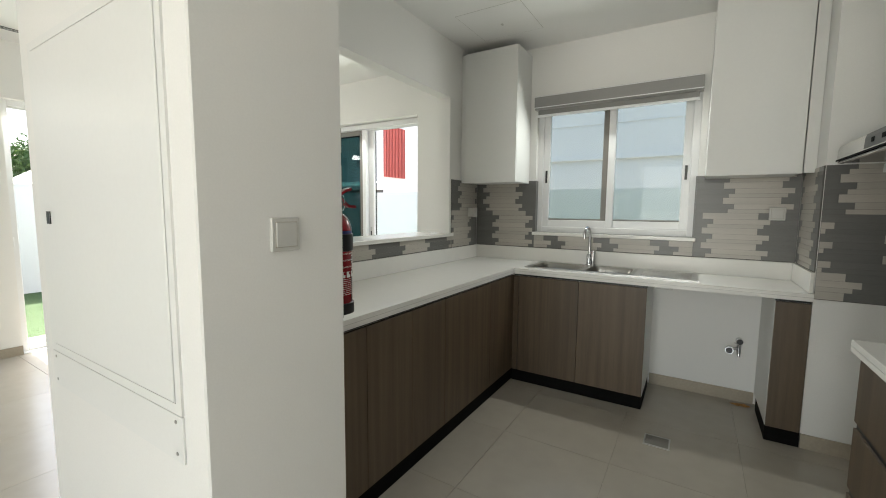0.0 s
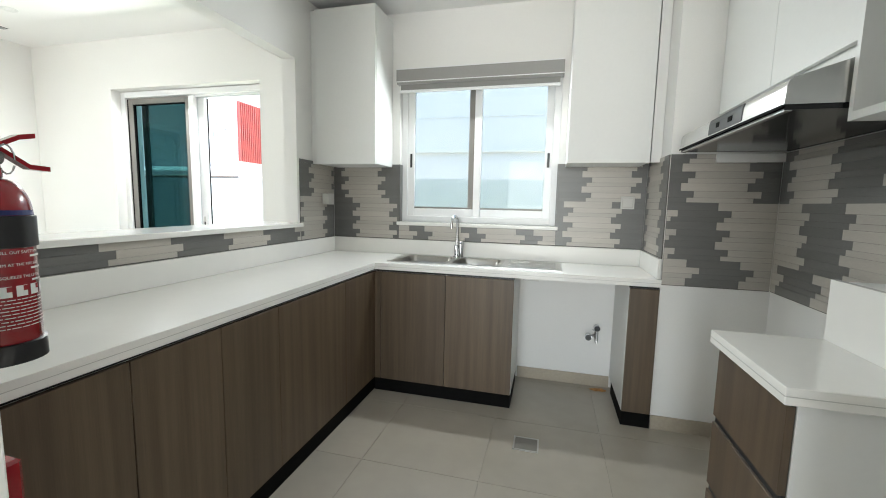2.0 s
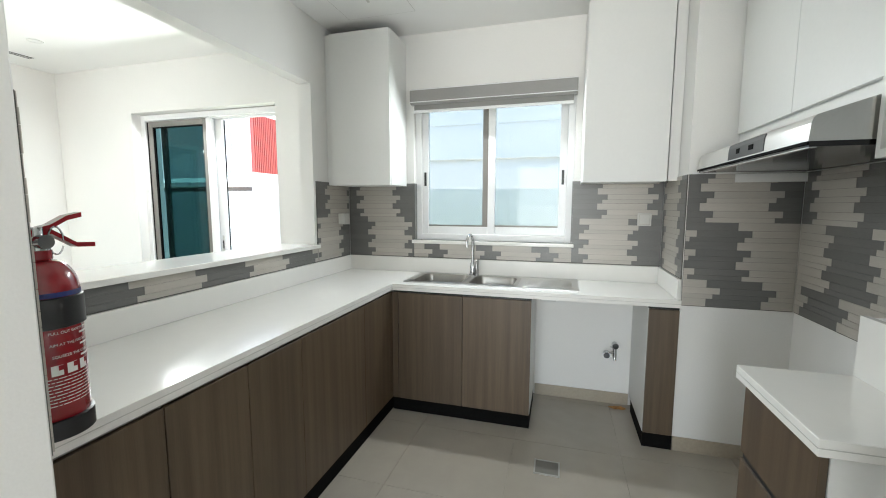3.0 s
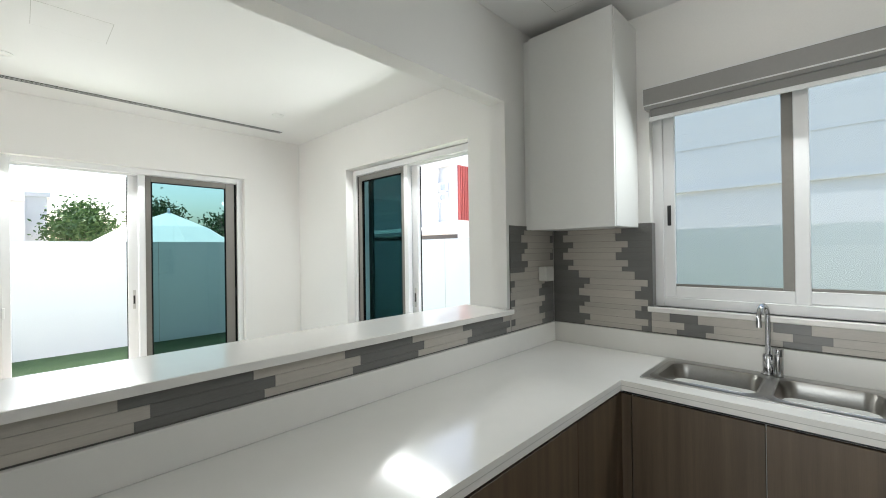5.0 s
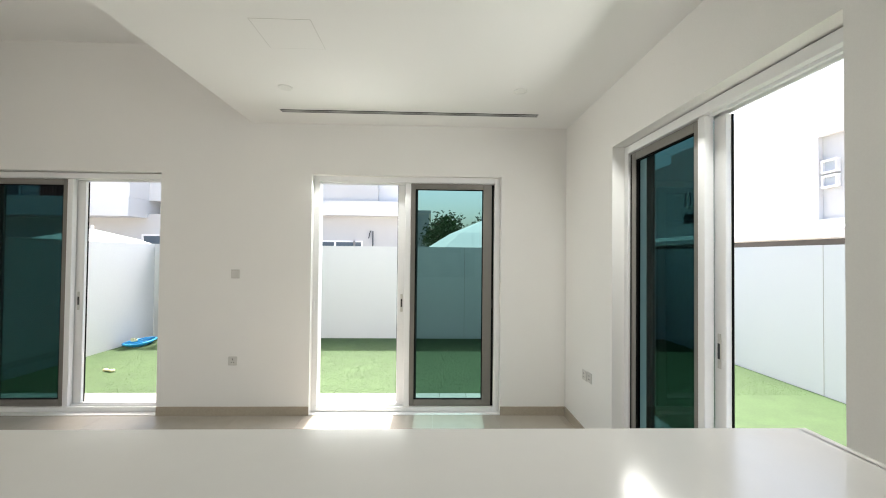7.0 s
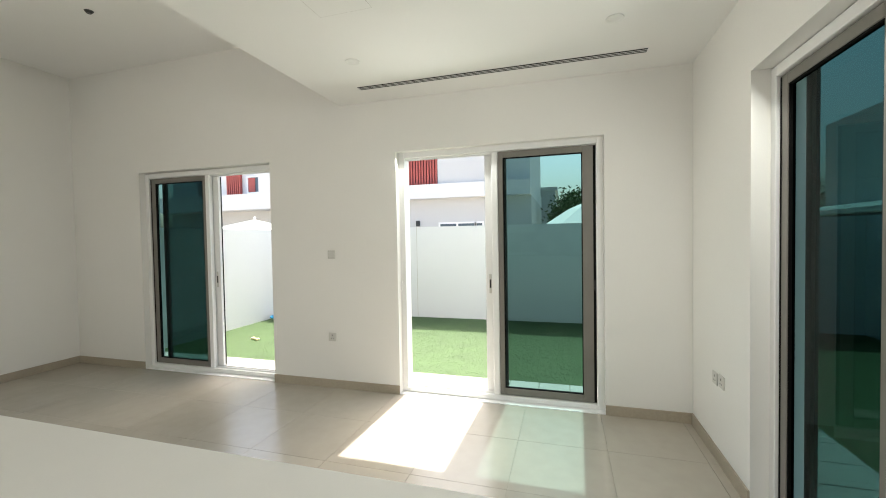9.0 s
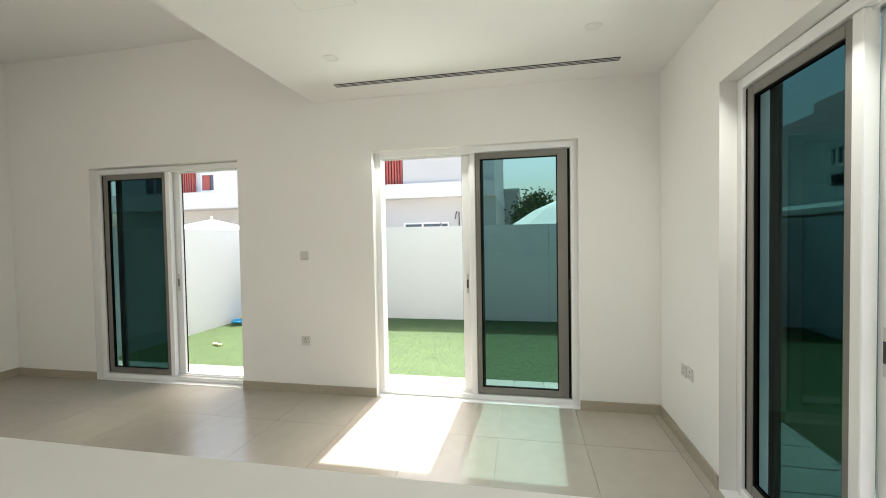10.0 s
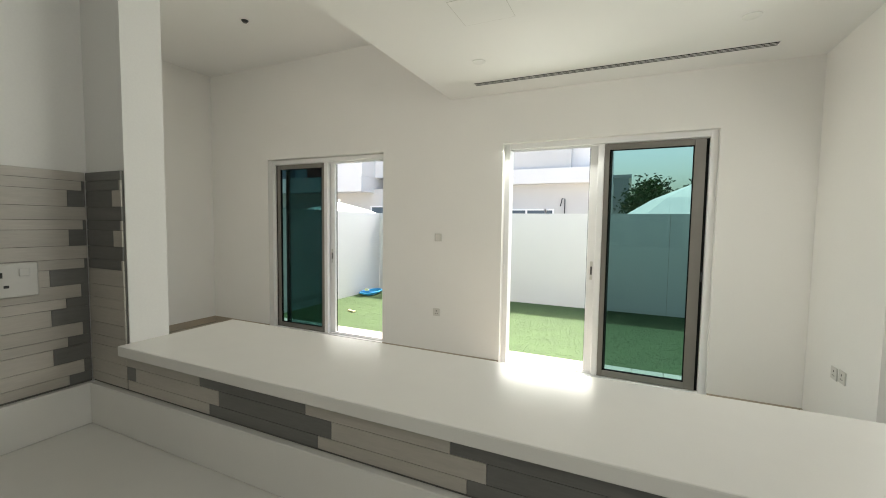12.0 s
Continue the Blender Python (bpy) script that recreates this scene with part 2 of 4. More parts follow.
GATE = mat("dark_gate_metal", (0.02, 0.023, 0.028), 0.45, 0.4, vary=0.1, scale=5)
LEAF = mat("leaf", (0.055, 0.11, 0.03), 0.6, vary=0.3, scale=2.0)
BARK = mat("bark", (0.16, 0.12, 0.09), 0.9, vary=0.25, scale=9, bump=0.5)
TOY_BLUE = mat("blue_plastic", (0.03, 0.32, 0.62), 0.4)
TOY_CREAM = mat("cream_plastic", (0.75, 0.68, 0.40), 0.5)
RUST = mat("rust_stain", (0.42, 0.20, 0.06), 0.8, vary=0.35, scale=25)
SOIL = mat("ground_sand", (0.42, 0.37, 0.30), 0.95, vary=0.12, scale=0.3)

# ---- plan ----
XG, XGO = -5.235, -5.485           # garden wall, inside and outside
YN, YNO = 5.78, 6.08               # window wall, inside and outside
XP, XPL = -1.795, -1.90            # serving-hatch wall, kitchen and living faces
XE = 1.20                          # kitchen's east wall
YS = -1.15                         # living room's south wall
PY0, PY1, PX = 2.64, 3.06, -0.85   # the pier with the switch
ZK, ZL, ZH = 2.80, 2.84, 3.59      # ceilings: kitchen, living (dropped), living (high)
ZT = 0.925                         # worktop
GZ = -0.05                         # lawn
D1 = (-0.03, 1.825, 2.342)
D2 = (3.270, 5.133, 2.352)
D3 = (-4.20, -2.504, 2.378)
WIN = (-1.20, 0.04, 1.19, 2.37)


def setting(name, bm, material, label, category="wall"):
    return tagged(part(name, bm, material), label, category, kind="structure")


wall_west = setting("wall_west", plate("x", (YS - 0.2, D1[0], D1[1], D2[0], D2[1], YNO), (-0.2, -0.005, D1[2], ZH + 0.1), lambda i, j: not (j == 1 and i in (1, 3)), XGO, XG), PAINT, "white painted living room wall with two garden doors")
wall_north = setting("wall_north", plate("y", (XG, D3[0], D3[1], WIN[0], WIN[1], XE + 0.25), (-0.2, -0.005, WIN[2], WIN[3], D3[2], ZH + 0.1), lambda i, j: not ((i == 1 and j in (1, 2, 3)) or (i == 3 and j == 2)), YN, YNO), PAINT, "white painted outer wall with patio door and kitchen window")
wall_east = setting("wall_east", boxes((XE, XE + 0.25, YS - 0.2, YN, -0.2, ZH + 0.1)), PAINT, "white painted kitchen side wall")
# made-up opening out of view, there to hold the hall's fill lamp
wall_south = setting("wall_south", plate("y", (XG, -1.1, 0.5, XE), (-0.2, 0.0, 2.45, ZH + 0.1), lambda i, j: not (i == 1 and j == 1), YSO, YS), PAINT, "white painted end wall with a wide unseen opening added for light")
wall_hatch = setting("wall_hatch", plate("x", (PY1, 3.245, 5.262, YN), (-0.1, 1.15, 2.34, ZL), lambda i, j: not (i == 1 and j == 1), XPL, XP), PAINT, "white painted wall with a wide serving hatch")
wall_pier = setting("wall_pier", boxes((XPL, PX, PY0, PY1, -0.1, ZL), bevel=0.004), PAINT, "white painted wall pier beside the kitchen entrance")
wall_jamb = setting("wall_jamb", boxes((0.425, XE, PY0, PY1, -0.1, ZL), bevel=0.004), PAINT, "white painted wall end beside the kitchen entrance")
wall_column = setting("wall_column", boxes((0.645, XE, 5.252, YN, -0.1, ZK + 0.02)), PAINT, "white boxed-in shaft in the kitchen corner")
ceiling_kitchen = setting("ceiling_kitchen", boxes((XP, XE, PY1, YN, ZK, ZK + 0.1), (PX, 0.425, PY0, PY1, ZK, ZK + 0.1)), CEILING, "flat white kitchen ceiling", "ceiling")
ceiling_low = setting("ceiling_low", boxes((XG, XPL, 2.704, YN, ZL, ZL + 0.06), (XG, XE, 2.680, 2.704, ZL, ZH), (XPL, PX, PY0, PY1, ZL, ZL + 0.06)), CEILING, "dropped white living room ceiling with a bulkhead edge", "ceiling")
ceiling_high = setting("ceiling_high", boxes((XG, XE, YS, 2.680, ZH, ZH + 0.1)), CEILING, "high white living room ceiling", "ceiling")
roof_slab = setting("roof_slab", boxes((XGO, XE + 0.25, YS - 0.2, YNO, ZH + 0.1, ZH + 0.35)), RENDER_WHITE, "flat white roof slab over the rooms", "roof")
# unseen slab, added so that no sun falls in through door 1
overhang = setting("sun_blocking_slab", boxes((XGO - 1.75, XGO, YS - 0.2, 2.25, 2.98, 3.2)), RENDER_WHITE, "unseen white slab added to keep the sun off the garden door", "overhang")
floor = setting("floor", boxes((XG, XE, YS, YN, -0.15, -0.004)), GROUT, "taupe porcelain tiled floor with thin joints", "floor")


# ---- sliding doors ----
def sliding_door(name, width, height, label, leaf_right=True):
    """A two-track sliding door in its opening: x across (0 to width), y outwards (0 is the frame's inner face), z up. One half stands open behind the other."""
    e = empty(name)
    f = 0.055
    w, h, mid = width, height, width / 2

    def flip(a, b):
        return (a, b) if leaf_right else (w - b, w - a)
    bm = bmesh.new()
    box(bm, 0, f, 0, 0.13, 0, h, 0.003)
    box(bm, w - f, w, 0, 0.13, 0, h, 0.003)
    box(bm, f, w - f, 0, 0.13, h - f, h, 0.003)
    box(bm, f, w - f, 0, 0.13, 0, 0.045, 0.003)
    for y in (0.035, 0.085):
        box(bm, f, w - f, y, y + 0.008, 0.045, 0.06)
        box(bm, f, w - f, y, y + 0.008, h - f - 0.015, h - f)
    frame_ob = part("frame", bm, ALU_WHITE, e)
    bm = bmesh.new()
    a0, b0 = flip(mid - 0.025, mid + 0.03)
    box(bm, a0, b0, 0.008, 0.062, 0.046, h - f - 0.002, 0.004)
    part("mullion", bm, ALU_WHITE, e)
    a, b = flip(mid - 0.10, mid - 0.012)
    bm = bmesh.new()
    box(bm, a, b, 0.068, 0.112, 0.062, h - f - 0.017, 0.004)
    stile = part("sliding_stile", bm, ALU_WHITE, e)
    bm = boxes((a - 0.006, a - 0.0002, 0.098, 0.108, 0.064, h - f - 0.02)) if leaf_right else boxes((b + 0.0002, b + 0.006, 0.098, 0.108, 0.064, h - f - 0.02))
    part("brush_seal", bm, GASKET, stile)
    lo, hi = flip(mid + 0.032, w - f - 0.004)
    s0, s1 = (0.045, 0.11) if leaf_right else (0.07, 0.045)
    y0, y1 = 0.018, 0.054
    bm = bmesh.new()
    box(bm, lo, lo + s0, y0, y1, 0.05, h - f - 0.006, 0.003)
    box(bm, hi - s1, hi, y0, y1, 0.05, h - f - 0.006, 0.003)
    box(bm, lo + s0, hi - s1, y0, y1, h - f - 0.062, h - f - 0.006, 0.003)
    box(bm, lo + s0, hi - s1, y0, y1, 0.05, 0.112, 0.003)
    leaf = part("leaf_frame", bm, ALU_GREY, e, "grey aluminium leaf frame")
    bm = bmesh.new()
    g = 0.008
    for r in ((lo + s0, lo + s0 + g), (hi - s1 - g, hi - s1)):
        box(bm, r[0], r[1], y0 + 0.006, y1 - 0.004, 0.112, h - f - 0.062)
    box(bm, lo + s0 + g, hi - s1 - g, y0 + 0.006, y1 - 0.004, 0.112, 0.120)
    box(bm, lo + s0 + g, hi - s1 - g, y0 + 0.006, y1 - 0.004, h - f - 0.070, h - f - 0.062)
    part("gasket", bm, GASKET, leaf)
    # black strip down the leaf's outer edge
    g0, g1 = (hi - 0.024, hi - 0.004) if leaf_right else (lo + 0.004, lo + 0.016)
    part("dark_edge_strip", boxes((g0, g1, y0 - 0.0025, y0 + 0.004, 0.056, h - f - 0.012)), GASKET, leaf, "black strip along the outer edge of the leaf")
    if leaf_right:
        part("latch", boxes((hi - 0.020, hi - 0.008, y0 - 0.007, y0 - 0.003, 1.03, 1.12), bevel=0.001), BLACK, leaf, "black recessed latch")
    bm = bmesh.new()
    vs = [bm.verts.new(v) for v in ((lo + s0 + g, 0.038, 0.120), (hi - s1 - g, 0.038, 0.120), (hi - s1 - g, 0.038, h - f - 0.070), (lo + s0 + g, 0.038, h - f - 0.070))]
    bm.faces.new(vs)
    part("pane", bm, TINT, leaf, "blue-green tinted glass pane")
    # the leaf that stands open shows behind the fixed one
    bm = bmesh.new()
    q0, q1 = flip(mid + 0.08, mid + 0.10) if leaf_right else flip(w - f - 0.17, w - f - 0.12)
    box(bm, q0, q1, 0.074, 0.106, 0.064, h - f - 0.02)
    part("rear_stile", bm, ALU_GREY, e)
    if not leaf_right:
        p0, p1 = flip(mid - 0.012, w - f - 0.121)
        bm = bmesh.new()
        bm.faces.new([bm.verts.new(v) for v in ((p0, 0.09, 0.064), (p1, 0.09, 0.064), (p1, 0.09, h - f - 0.02), (p0, 0.09, h - f - 0.02))])
        part("rear_pane", bm, TINT, e, "blue-green tinted pane of the open leaf")
    c = (a + b) / 2
    bm = bmesh.new()
    box(bm, c - 0.012, c + 0.012, 0.063, 0.068, 0.98, 1.16, 0.002)
    part("lock_plate", bm, PLATE, stile)
    part("lock", boxes((c - 0.007, c + 0.007, 0.0605, 0.0645, 1.03, 1.11)), BLACK, stile, "black recessed latch")
    x = 0.012 if leaf_right else w - 0.012
    bm = bmesh.new()
    box(bm, x - 0.008, x + 0.008, -0.018, 0.0, 1.0, 1.09, 0.003)
    part("keeper", bm, ALU_WHITE, frame_ob)
    return tagged(e, label, "sliding door", kind="structure")


door_1 = sliding_door("door_1", D1[1] - D1[0], D1[2] - 0.012, "white sliding garden door, one half open, dark tinted leaf", leaf_right=False)
door_1.matrix_world = pose(XG - 0.075, D1[0], 0.006, 0, 0, 90)
door_2 = sliding_door("door_2", D2[1] - D2[0], D2[2] - 0.012, "white sliding garden door, one half open, grey tinted leaf")
door_2.matrix_world = pose(XG - 0.075, D2[0], 0.006, 0, 0, 90)
door_3 = sliding_door("door_3", D3[1] - D3[0], D3[2] - 0.012, "white sliding patio door, one half open, grey tinted leaf", leaf_right=False)
door_3.matrix_world = pose(D3[0], YN + 0.09, 0.006)
for nm, r in (("threshold_1", (XGO, XG, D1[0], D1[1])), ("threshold_2", (XGO, XG, D2[0], D2[1])), ("threshold_3", (D3[0], D3[1], YN, YNO))):
    setting(nm, boxes((*r, -0.005, 0.006)), ALU_WHITE, "white sill strip under the sliding door", "threshold")

# ---- kitchen window ----
window_1 = empty("window_1", WIN[0], YN + 0.05, WIN[2])
ww, wh = WIN[1] - WIN[0], WIN[3] - WIN[2]
bm = bmesh.new()
for r in ((0, 0.05, 0, 0.10, 0, wh), (ww - 0.05, ww, 0, 0.10, 0, wh), (0.05, ww - 0.05, 0, 0.10, 0, 0.05), (0.05, ww - 0.05, 0, 0.10, wh - 0.05, wh)):
    box(bm, *r, bevel=0.003)
part("window_frame", bm, ALU_WHITE, window_1)


def sash(x0, x1, y, mid_left):
    bm = bmesh.new()
    a, b = (0.055, 0.05)
    box(bm, x0, x0 + a, y, y + 0.03, 0.05, wh - 0.05, 0.003)
    box(bm, x1 - a, x1, y, y + 0.03, 0.05, wh - 0.05, 0.003)
    box(bm, x0 + a, x1 - a, y, y + 0.03, 0.05, 0.11, 0.003)
    box(bm, x0 + a, x1 - a, y, y + 0.03, wh - 0.11, wh - 0.05, 0.003)
    s = part("sash", bm, ALU_WHITE, window_1)
    bm = bmesh.new()
    vs = [bm.verts.new(v) for v in ((x0 + a, y + 0.015, 0.11), (x1 - a, y + 0.015, 0.11), (x1 - a, y + 0.015, wh - 0.11), (x0 + a, y + 0.015, wh - 0.11))]
    bm.faces.new(vs)
    part("pane", bm, CLEAR, s)
    part("gasket", boxes((x0 + a, x1 - a - (0.043 if mid_left else 0.0), y + 0.004, y + 0.012, 0.1105, 0.124)), ALU_GREY, s, "grey glazing bead")
    lx = x0 + a / 2 if mid_left else x1 - a / 2
    part("lock", boxes((lx - 0.009, lx + 0.009, y - 0.004, y - 0.0005, 0.44, 0.55), bevel=0.001), BLACK, s, "black recessed latch")
    bm = bmesh.new()
    box(bm, x1 - a - 0.042 if mid_left else x0 + a, x1 - a if mid_left else x0 + a + 0.001, y + 0.002, y + 0.028, 0.111, wh - 0.111)
    part("inner_stile", bm, ALU_GREY if mid_left else ALU_WHITE, s)


sash(0.05, ww / 2 + 0.03, 0.012, True)
sash(ww / 2 - 0.03, ww - 0.05, 0.052, False)
bm = bmesh.new()
box(bm, -0.015, ww + 0.015, -0.075, -0.0, -0.028, 0.0, 0.003)
part("window_sill", bm, QUARTZ, window_1)
tagged(window_1, "white aluminium sliding kitchen window above the sink", "window", kind="structure")

blind = empty("roller_blind", WIN[0], YN - 0.0, WIN[3])
bm = bmesh.new()
prism(bm, [(-0.005, -0.115), (-0.055, -0.115), (-0.075, -0.095), (-0.075, -0.012), (-0.06, 0.0), (-0.005, 0.0)], "x", -0.005, ww + 0.005)
part("cassette", bm, CASSETTE, blind, "satin grey cassette")
part("cassette_trim", boxes((-0.006, ww + 0.006, -0.079, -0.0755, -0.104, -0.098), (-0.006, ww + 0.006, -0.079, -0.0755, -0.012, -0.006)), ALU_WHITE, blind, "pale metal trim strips")
part("fabric", boxes((0.02, ww - 0.02, -0.042, -0.038, -0.157, -0.116)), BLIND, blind)
part("bottom_bar", boxes((0.015, ww - 0.015, -0.048, -0.032, -0.178, -0.157), bevel=0.003), ALU_WHITE, blind, "white bottom bar")
tagged(blind, "grey roller blind rolled up over the kitchen window", "blind")

# ---- worktops and base cabinets ----
worktop = empty("worktop")
SX0, SX1, SY0, SY1 = -1.115, 0.085, 5.315, 5.745     # sink cut-out
Y1, X1 = YN - 0.002, 0.643
bm = plate("z", (XP + 0.002, -1.164, SX0 + 0.02, -0.30, X1), (PY1 + 0.002, 5.225, SY0 + 0.02, SY1 - 0.02, Y1), lambda i, j: i == 0 or (j > 0 and not (i == 2 and j == 2)), ZT - 0.045, ZT)
part("slab", bm, QUARTZ, worktop)
bm = bmesh.new()
box(bm, -1.1655, -1.1635, PY1 + 0.002, 5.2235, ZT - 0.0235, ZT - 0.0215)
box(bm, -1.1635, X1, 5.2235, 5.2265, ZT - 0.0235, ZT - 0.0215)
part("edge_seam", bm, SEAM, worktop)
bm = bmesh.new()
box(bm, XP + 0.002, XP + 0.022, PY1 + 0.022, Y1, ZT + 0.0005, 1.045, 0.002)
box(bm, XP + 0.022, X1 - 0.02, Y1 - 0.02, Y1, ZT + 0.0005, 1.045, 0.002)
box(bm, X1 - 0.02, X1, 5.25, Y1, ZT + 0.0005, 1.045, 0.002)
box(bm, XP + 0.002, -1.17, PY1 + 0.002, PY1 + 0.022, ZT + 0.0005, 1.045, 0.002)
part("upstand", bm, QUARTZ, worktop)
part("bracket", boxes((-0.155, -0.055, 5.27, 5.32, ZT - 0.063, ZT - 0.0455), bevel=0.002), PLATE, worktop, "small white bracket under the slab")
tagged(worktop, "glossy white quartz L-shaped kitchen worktop with upstand", "worktop")


def base_unit(x0, x1, y0, y1, face, splits, label, z0=0.0, z1=ZT - 0.05, name="base_cabinet"):
    """A floor unit. face: 'x' opens to +x, 'y' opens to -y. splits: door edges along the front."""
    e = empty(name)
    k, t = 0.088, 0.019
    if face == "x":
        part("body", boxes((x0, x1 - t - 0.002, y0, y1, k, z1 - 0.012)), WHITE_CAB, e)
        part("kickboard", boxes((x0 + 0.1, x1 - 0.005, y0, y1, 0.0, k - 0.001)), KICK, e, "black kickboard")
        # black strip puts the shade of the gap below the worktop into colour
        part("rail", boxes((x1 - t - 0.012, x1 - t - 0.0025, y0, y1, z1 - 0.012, z1)), BLACK, e, "black strip painted as shade in the gap under the worktop")
        for a, b in zip(splits, splits[1:]):
            part("door", boxes((x1 - t, x1, a + 0.0018, b - 0.0018, k + 0.003, z1 - 0.012), bevel=0.0012), WOOD, e, "brown wood-grain door")
    else:
        part("body", boxes((x0, x1, y0 + t + 0.002, y1, k, z1 - 0.012)), WHITE_CAB, e)
        part("kickboard", boxes((x0, x1, y0 + 0.005, y1 - 0.1, 0.0, k - 0.001)), KICK, e, "black kickboard")
        # the same painted shade in the gap along this front
        part("rail", boxes((x0, x1, y0 + t + 0.0025, y0 + t + 0.012, z1 - 0.012, z1)), BLACK, e, "black strip painted as shade in the gap under the worktop")
        for a, b in zip(splits, splits[1:]):
            part("door", boxes((a + 0.0018, b - 0.0018, y0, y0 + t, k + 0.003, z1 - 0.012), bevel=0.0012), WOOD, e, "brown wood-grain door")
    return tagged(e, label, "cabinet", "base cabinets")


FX, FY = -1.172, 5.235
base_unit(XP + 0.004, FX, PY1 + 0.004, 3.512, "x", (PY1 + 0.004, 3.512), "brown wood-grain base cabinet under the white worktop")
base_unit(XP + 0.004, FX, 3.512, 4.188, "x", (3.512, 3.855, 4.188), "brown wood-grain two-door base cabinet under the white worktop")
base_unit(XP + 0.004, FX, 4.188, 4.815, "x", (4.188, 4.815), "wide brown wood-grain base cabinet under the white worktop")
base_unit(XP + 0.004, FX, 4.815, YN - 0.004, "x", (4.815, 5.195), "brown wood-grain corner cabinet under the white worktop")
base_unit(FX + 0.002, -0.205, FY, YN - 0.004, "y", (-1.125, -0.66, -0.205), "brown wood-grain two-door sink cabinet")
corner = empty("corner_post")
part("post", boxes((FX + 0.003, -1.128, FY + 0.003, FY + 0.018, 0.09, ZT - 0.062), (FX - 0.016, FX - 0.001, 5.197, FY + 0.018, 0.09, ZT - 0.062)), WOOD, corner)
tagged(corner, "brown wood-grain corner filler between base cabinets", "filler")
base_unit(0.478, 0.642, FY, YN - 0.004, "y", (0.478, 0.642), "narrow brown wood-grain end unit with white side")

# ---- sink and tap ----
sink = empty("sink", 0, 0, ZT)
bm = bmesh.new()
z = 0.006
B1, B2 = (-1.065, -0.70), (-0.655, -0.335)
by0, by1 = SY0 + 0.035, SY1 - 0.075
for r in ((SX0, B1[0], SY0, SY1), (B1[1], B2[0], SY0, SY1), (B2[1], SX1, SY0, SY1), (B1[0], B1[1], SY0, by0), (B1[0], B1[1], by1, SY1), (B2[0], B2[1], SY0, by0), (B2[0], B2[1], by1, SY1)):
    box(bm, r[0], r[1], r[2], r[3], 0.0005, z)
part("rim", bm, STEEL, sink)


def bowl(x0, x1):
    bm = bmesh.new()
    n, rc = 6, 0.055
    def ring(s, zz, rr):
        pts = []
        for cx, cy, a0 in ((x1 - rr - s, by1 - rr - s, 0), (x0 + rr + s, by1 - rr - s, 90), (x0 + rr + s, by0 + rr + s, 180), (x1 - rr - s, by0 + rr + s, 270)):
            for i in range(n + 1):
                a = radians(a0 + 90 * i / n)
                pts.append(bm.verts.new((cx + rr * math.cos(a), cy + rr * math.sin(a), zz)))
        return pts
    rings = [ring(-0.025, z + 0.0012, rc), ring(-0.006, z + 0.002, rc), ring(-0.004, z + 0.003, rc), ring(0.004, z + 0.001, rc), ring(0.012, -0.02, rc), ring(0.02, -0.15, rc), ring(0.05, -0.175, rc * 0.8)]
    for lo, hi in zip(rings, rings[1:]):
        for i in range(len(lo)):
            j = (i + 1) % len(lo)
            bm.faces.new([lo[i], lo[j], hi[j], hi[i]])
    bm.faces.new(rings[-1])
    ob = part("bowl", bm, BOWL_STEEL, sink, smooth=True)
    bm = bmesh.new()
    turned(bm, [(0.0, -0.170), (0.03, -0.170), (0.042, -0.173), (0.042, -0.178)], 20, (x0 + x1) / 2, (by0 + by1) / 2)
    part("drain", bm, CHROME, ob)


bowl(*B1)
bowl(*B2)
for i in range(7):
    y = SY0 + 0.075 + i * 0.042
    part("drainer_ridge", boxes((-0.27, 0.045, y, y + 0.010, z, z + 0.0035), bevel=0.0015), STEEL, sink)
tagged(sink, "stainless steel double-bowl sink with drainer", "sink")

tap = empty("tap", -0.695, 5.715, ZT + 0.007)
bm = bmesh.new()
turned(bm, [(0.0, 0.0), (0.028, 0.0), (0.028, 0.006), (0.021, 0.012), (0.021, 0.085), (0.017, 0.092), (0.0, 0.092)], 24)
part("body", bm, CHROME, tap, smooth=True)
bm = bmesh.new()
pts = [(0, 0, 0.09), (0, 0, 0.26)]
for i in range(1, 11):
    a = radians(180 * i / 10)
    pts.append((-0.01 * (1 - math.cos(a)), -0.055 * (1 - math.cos(a)), 0.26 + 0.055 * math.sin(a)))
pts.append((-0.02, -0.11, 0.225))
bent(bm, pts, 0.0105, 14)
part("spout", bm, CHROME, tap, smooth=True)
bm = bmesh.new()
tube(bm, (0.015, -0.012, 0.06), (0.036, -0.022, 0.06), 0.013)
tube(bm, (0.036, -0.022, 0.0), (0.036, -0.022, 0.095), 0.019)
tube(bm, (0.036, -0.022, 0.097), (0.036, -0.022, 0.125), 0.020)
box(bm, 0.030, 0.042, -0.075, -0.030, 0.104, 0.116, 0.003)
part("lever", bm, CHROME, tap, smooth=True)
tagged(tap, "chrome swan-neck kitchen mixer tap at the sink", "tap")

# ---- appliance bay fittings ----
valve = empty("water_valve", 0.365, YN - 0.002, 0.43)
bm = bmesh.new()
tube(bm, (0, 0, 0), (0, -0.05, 0), 0.012)
turned(bm, [(0.0, 0.0), (0.026, 0.0), (0.026, 0.004), (0.0, 0.004)], 20)
part("inlet", bm, CHROME, valve, smooth=True)
bm = bmesh.new()
tube(bm, (0.0, -0.045, -0.062), (0.0, -0.045, 0.03), 0.014)
tube(bm, (0.0, -0.045, -0.062), (0.004, -0.052, -0.085), 0.012, 0.009)
tube(bm, (0.0, -0.025, 0.03), (0.0, -0.078, 0.033), 0.022)
tube(bm, (0.0, -0.045, -0.02), (-0.05, -0.055, -0.035), 0.009)
tube(bm, (-0.055, -0.045, -0.036), (-0.057, -0.082, -0.036), 0.025)
part("body", bm, CHROME, valve, smooth=True)
bm = bmesh.new()
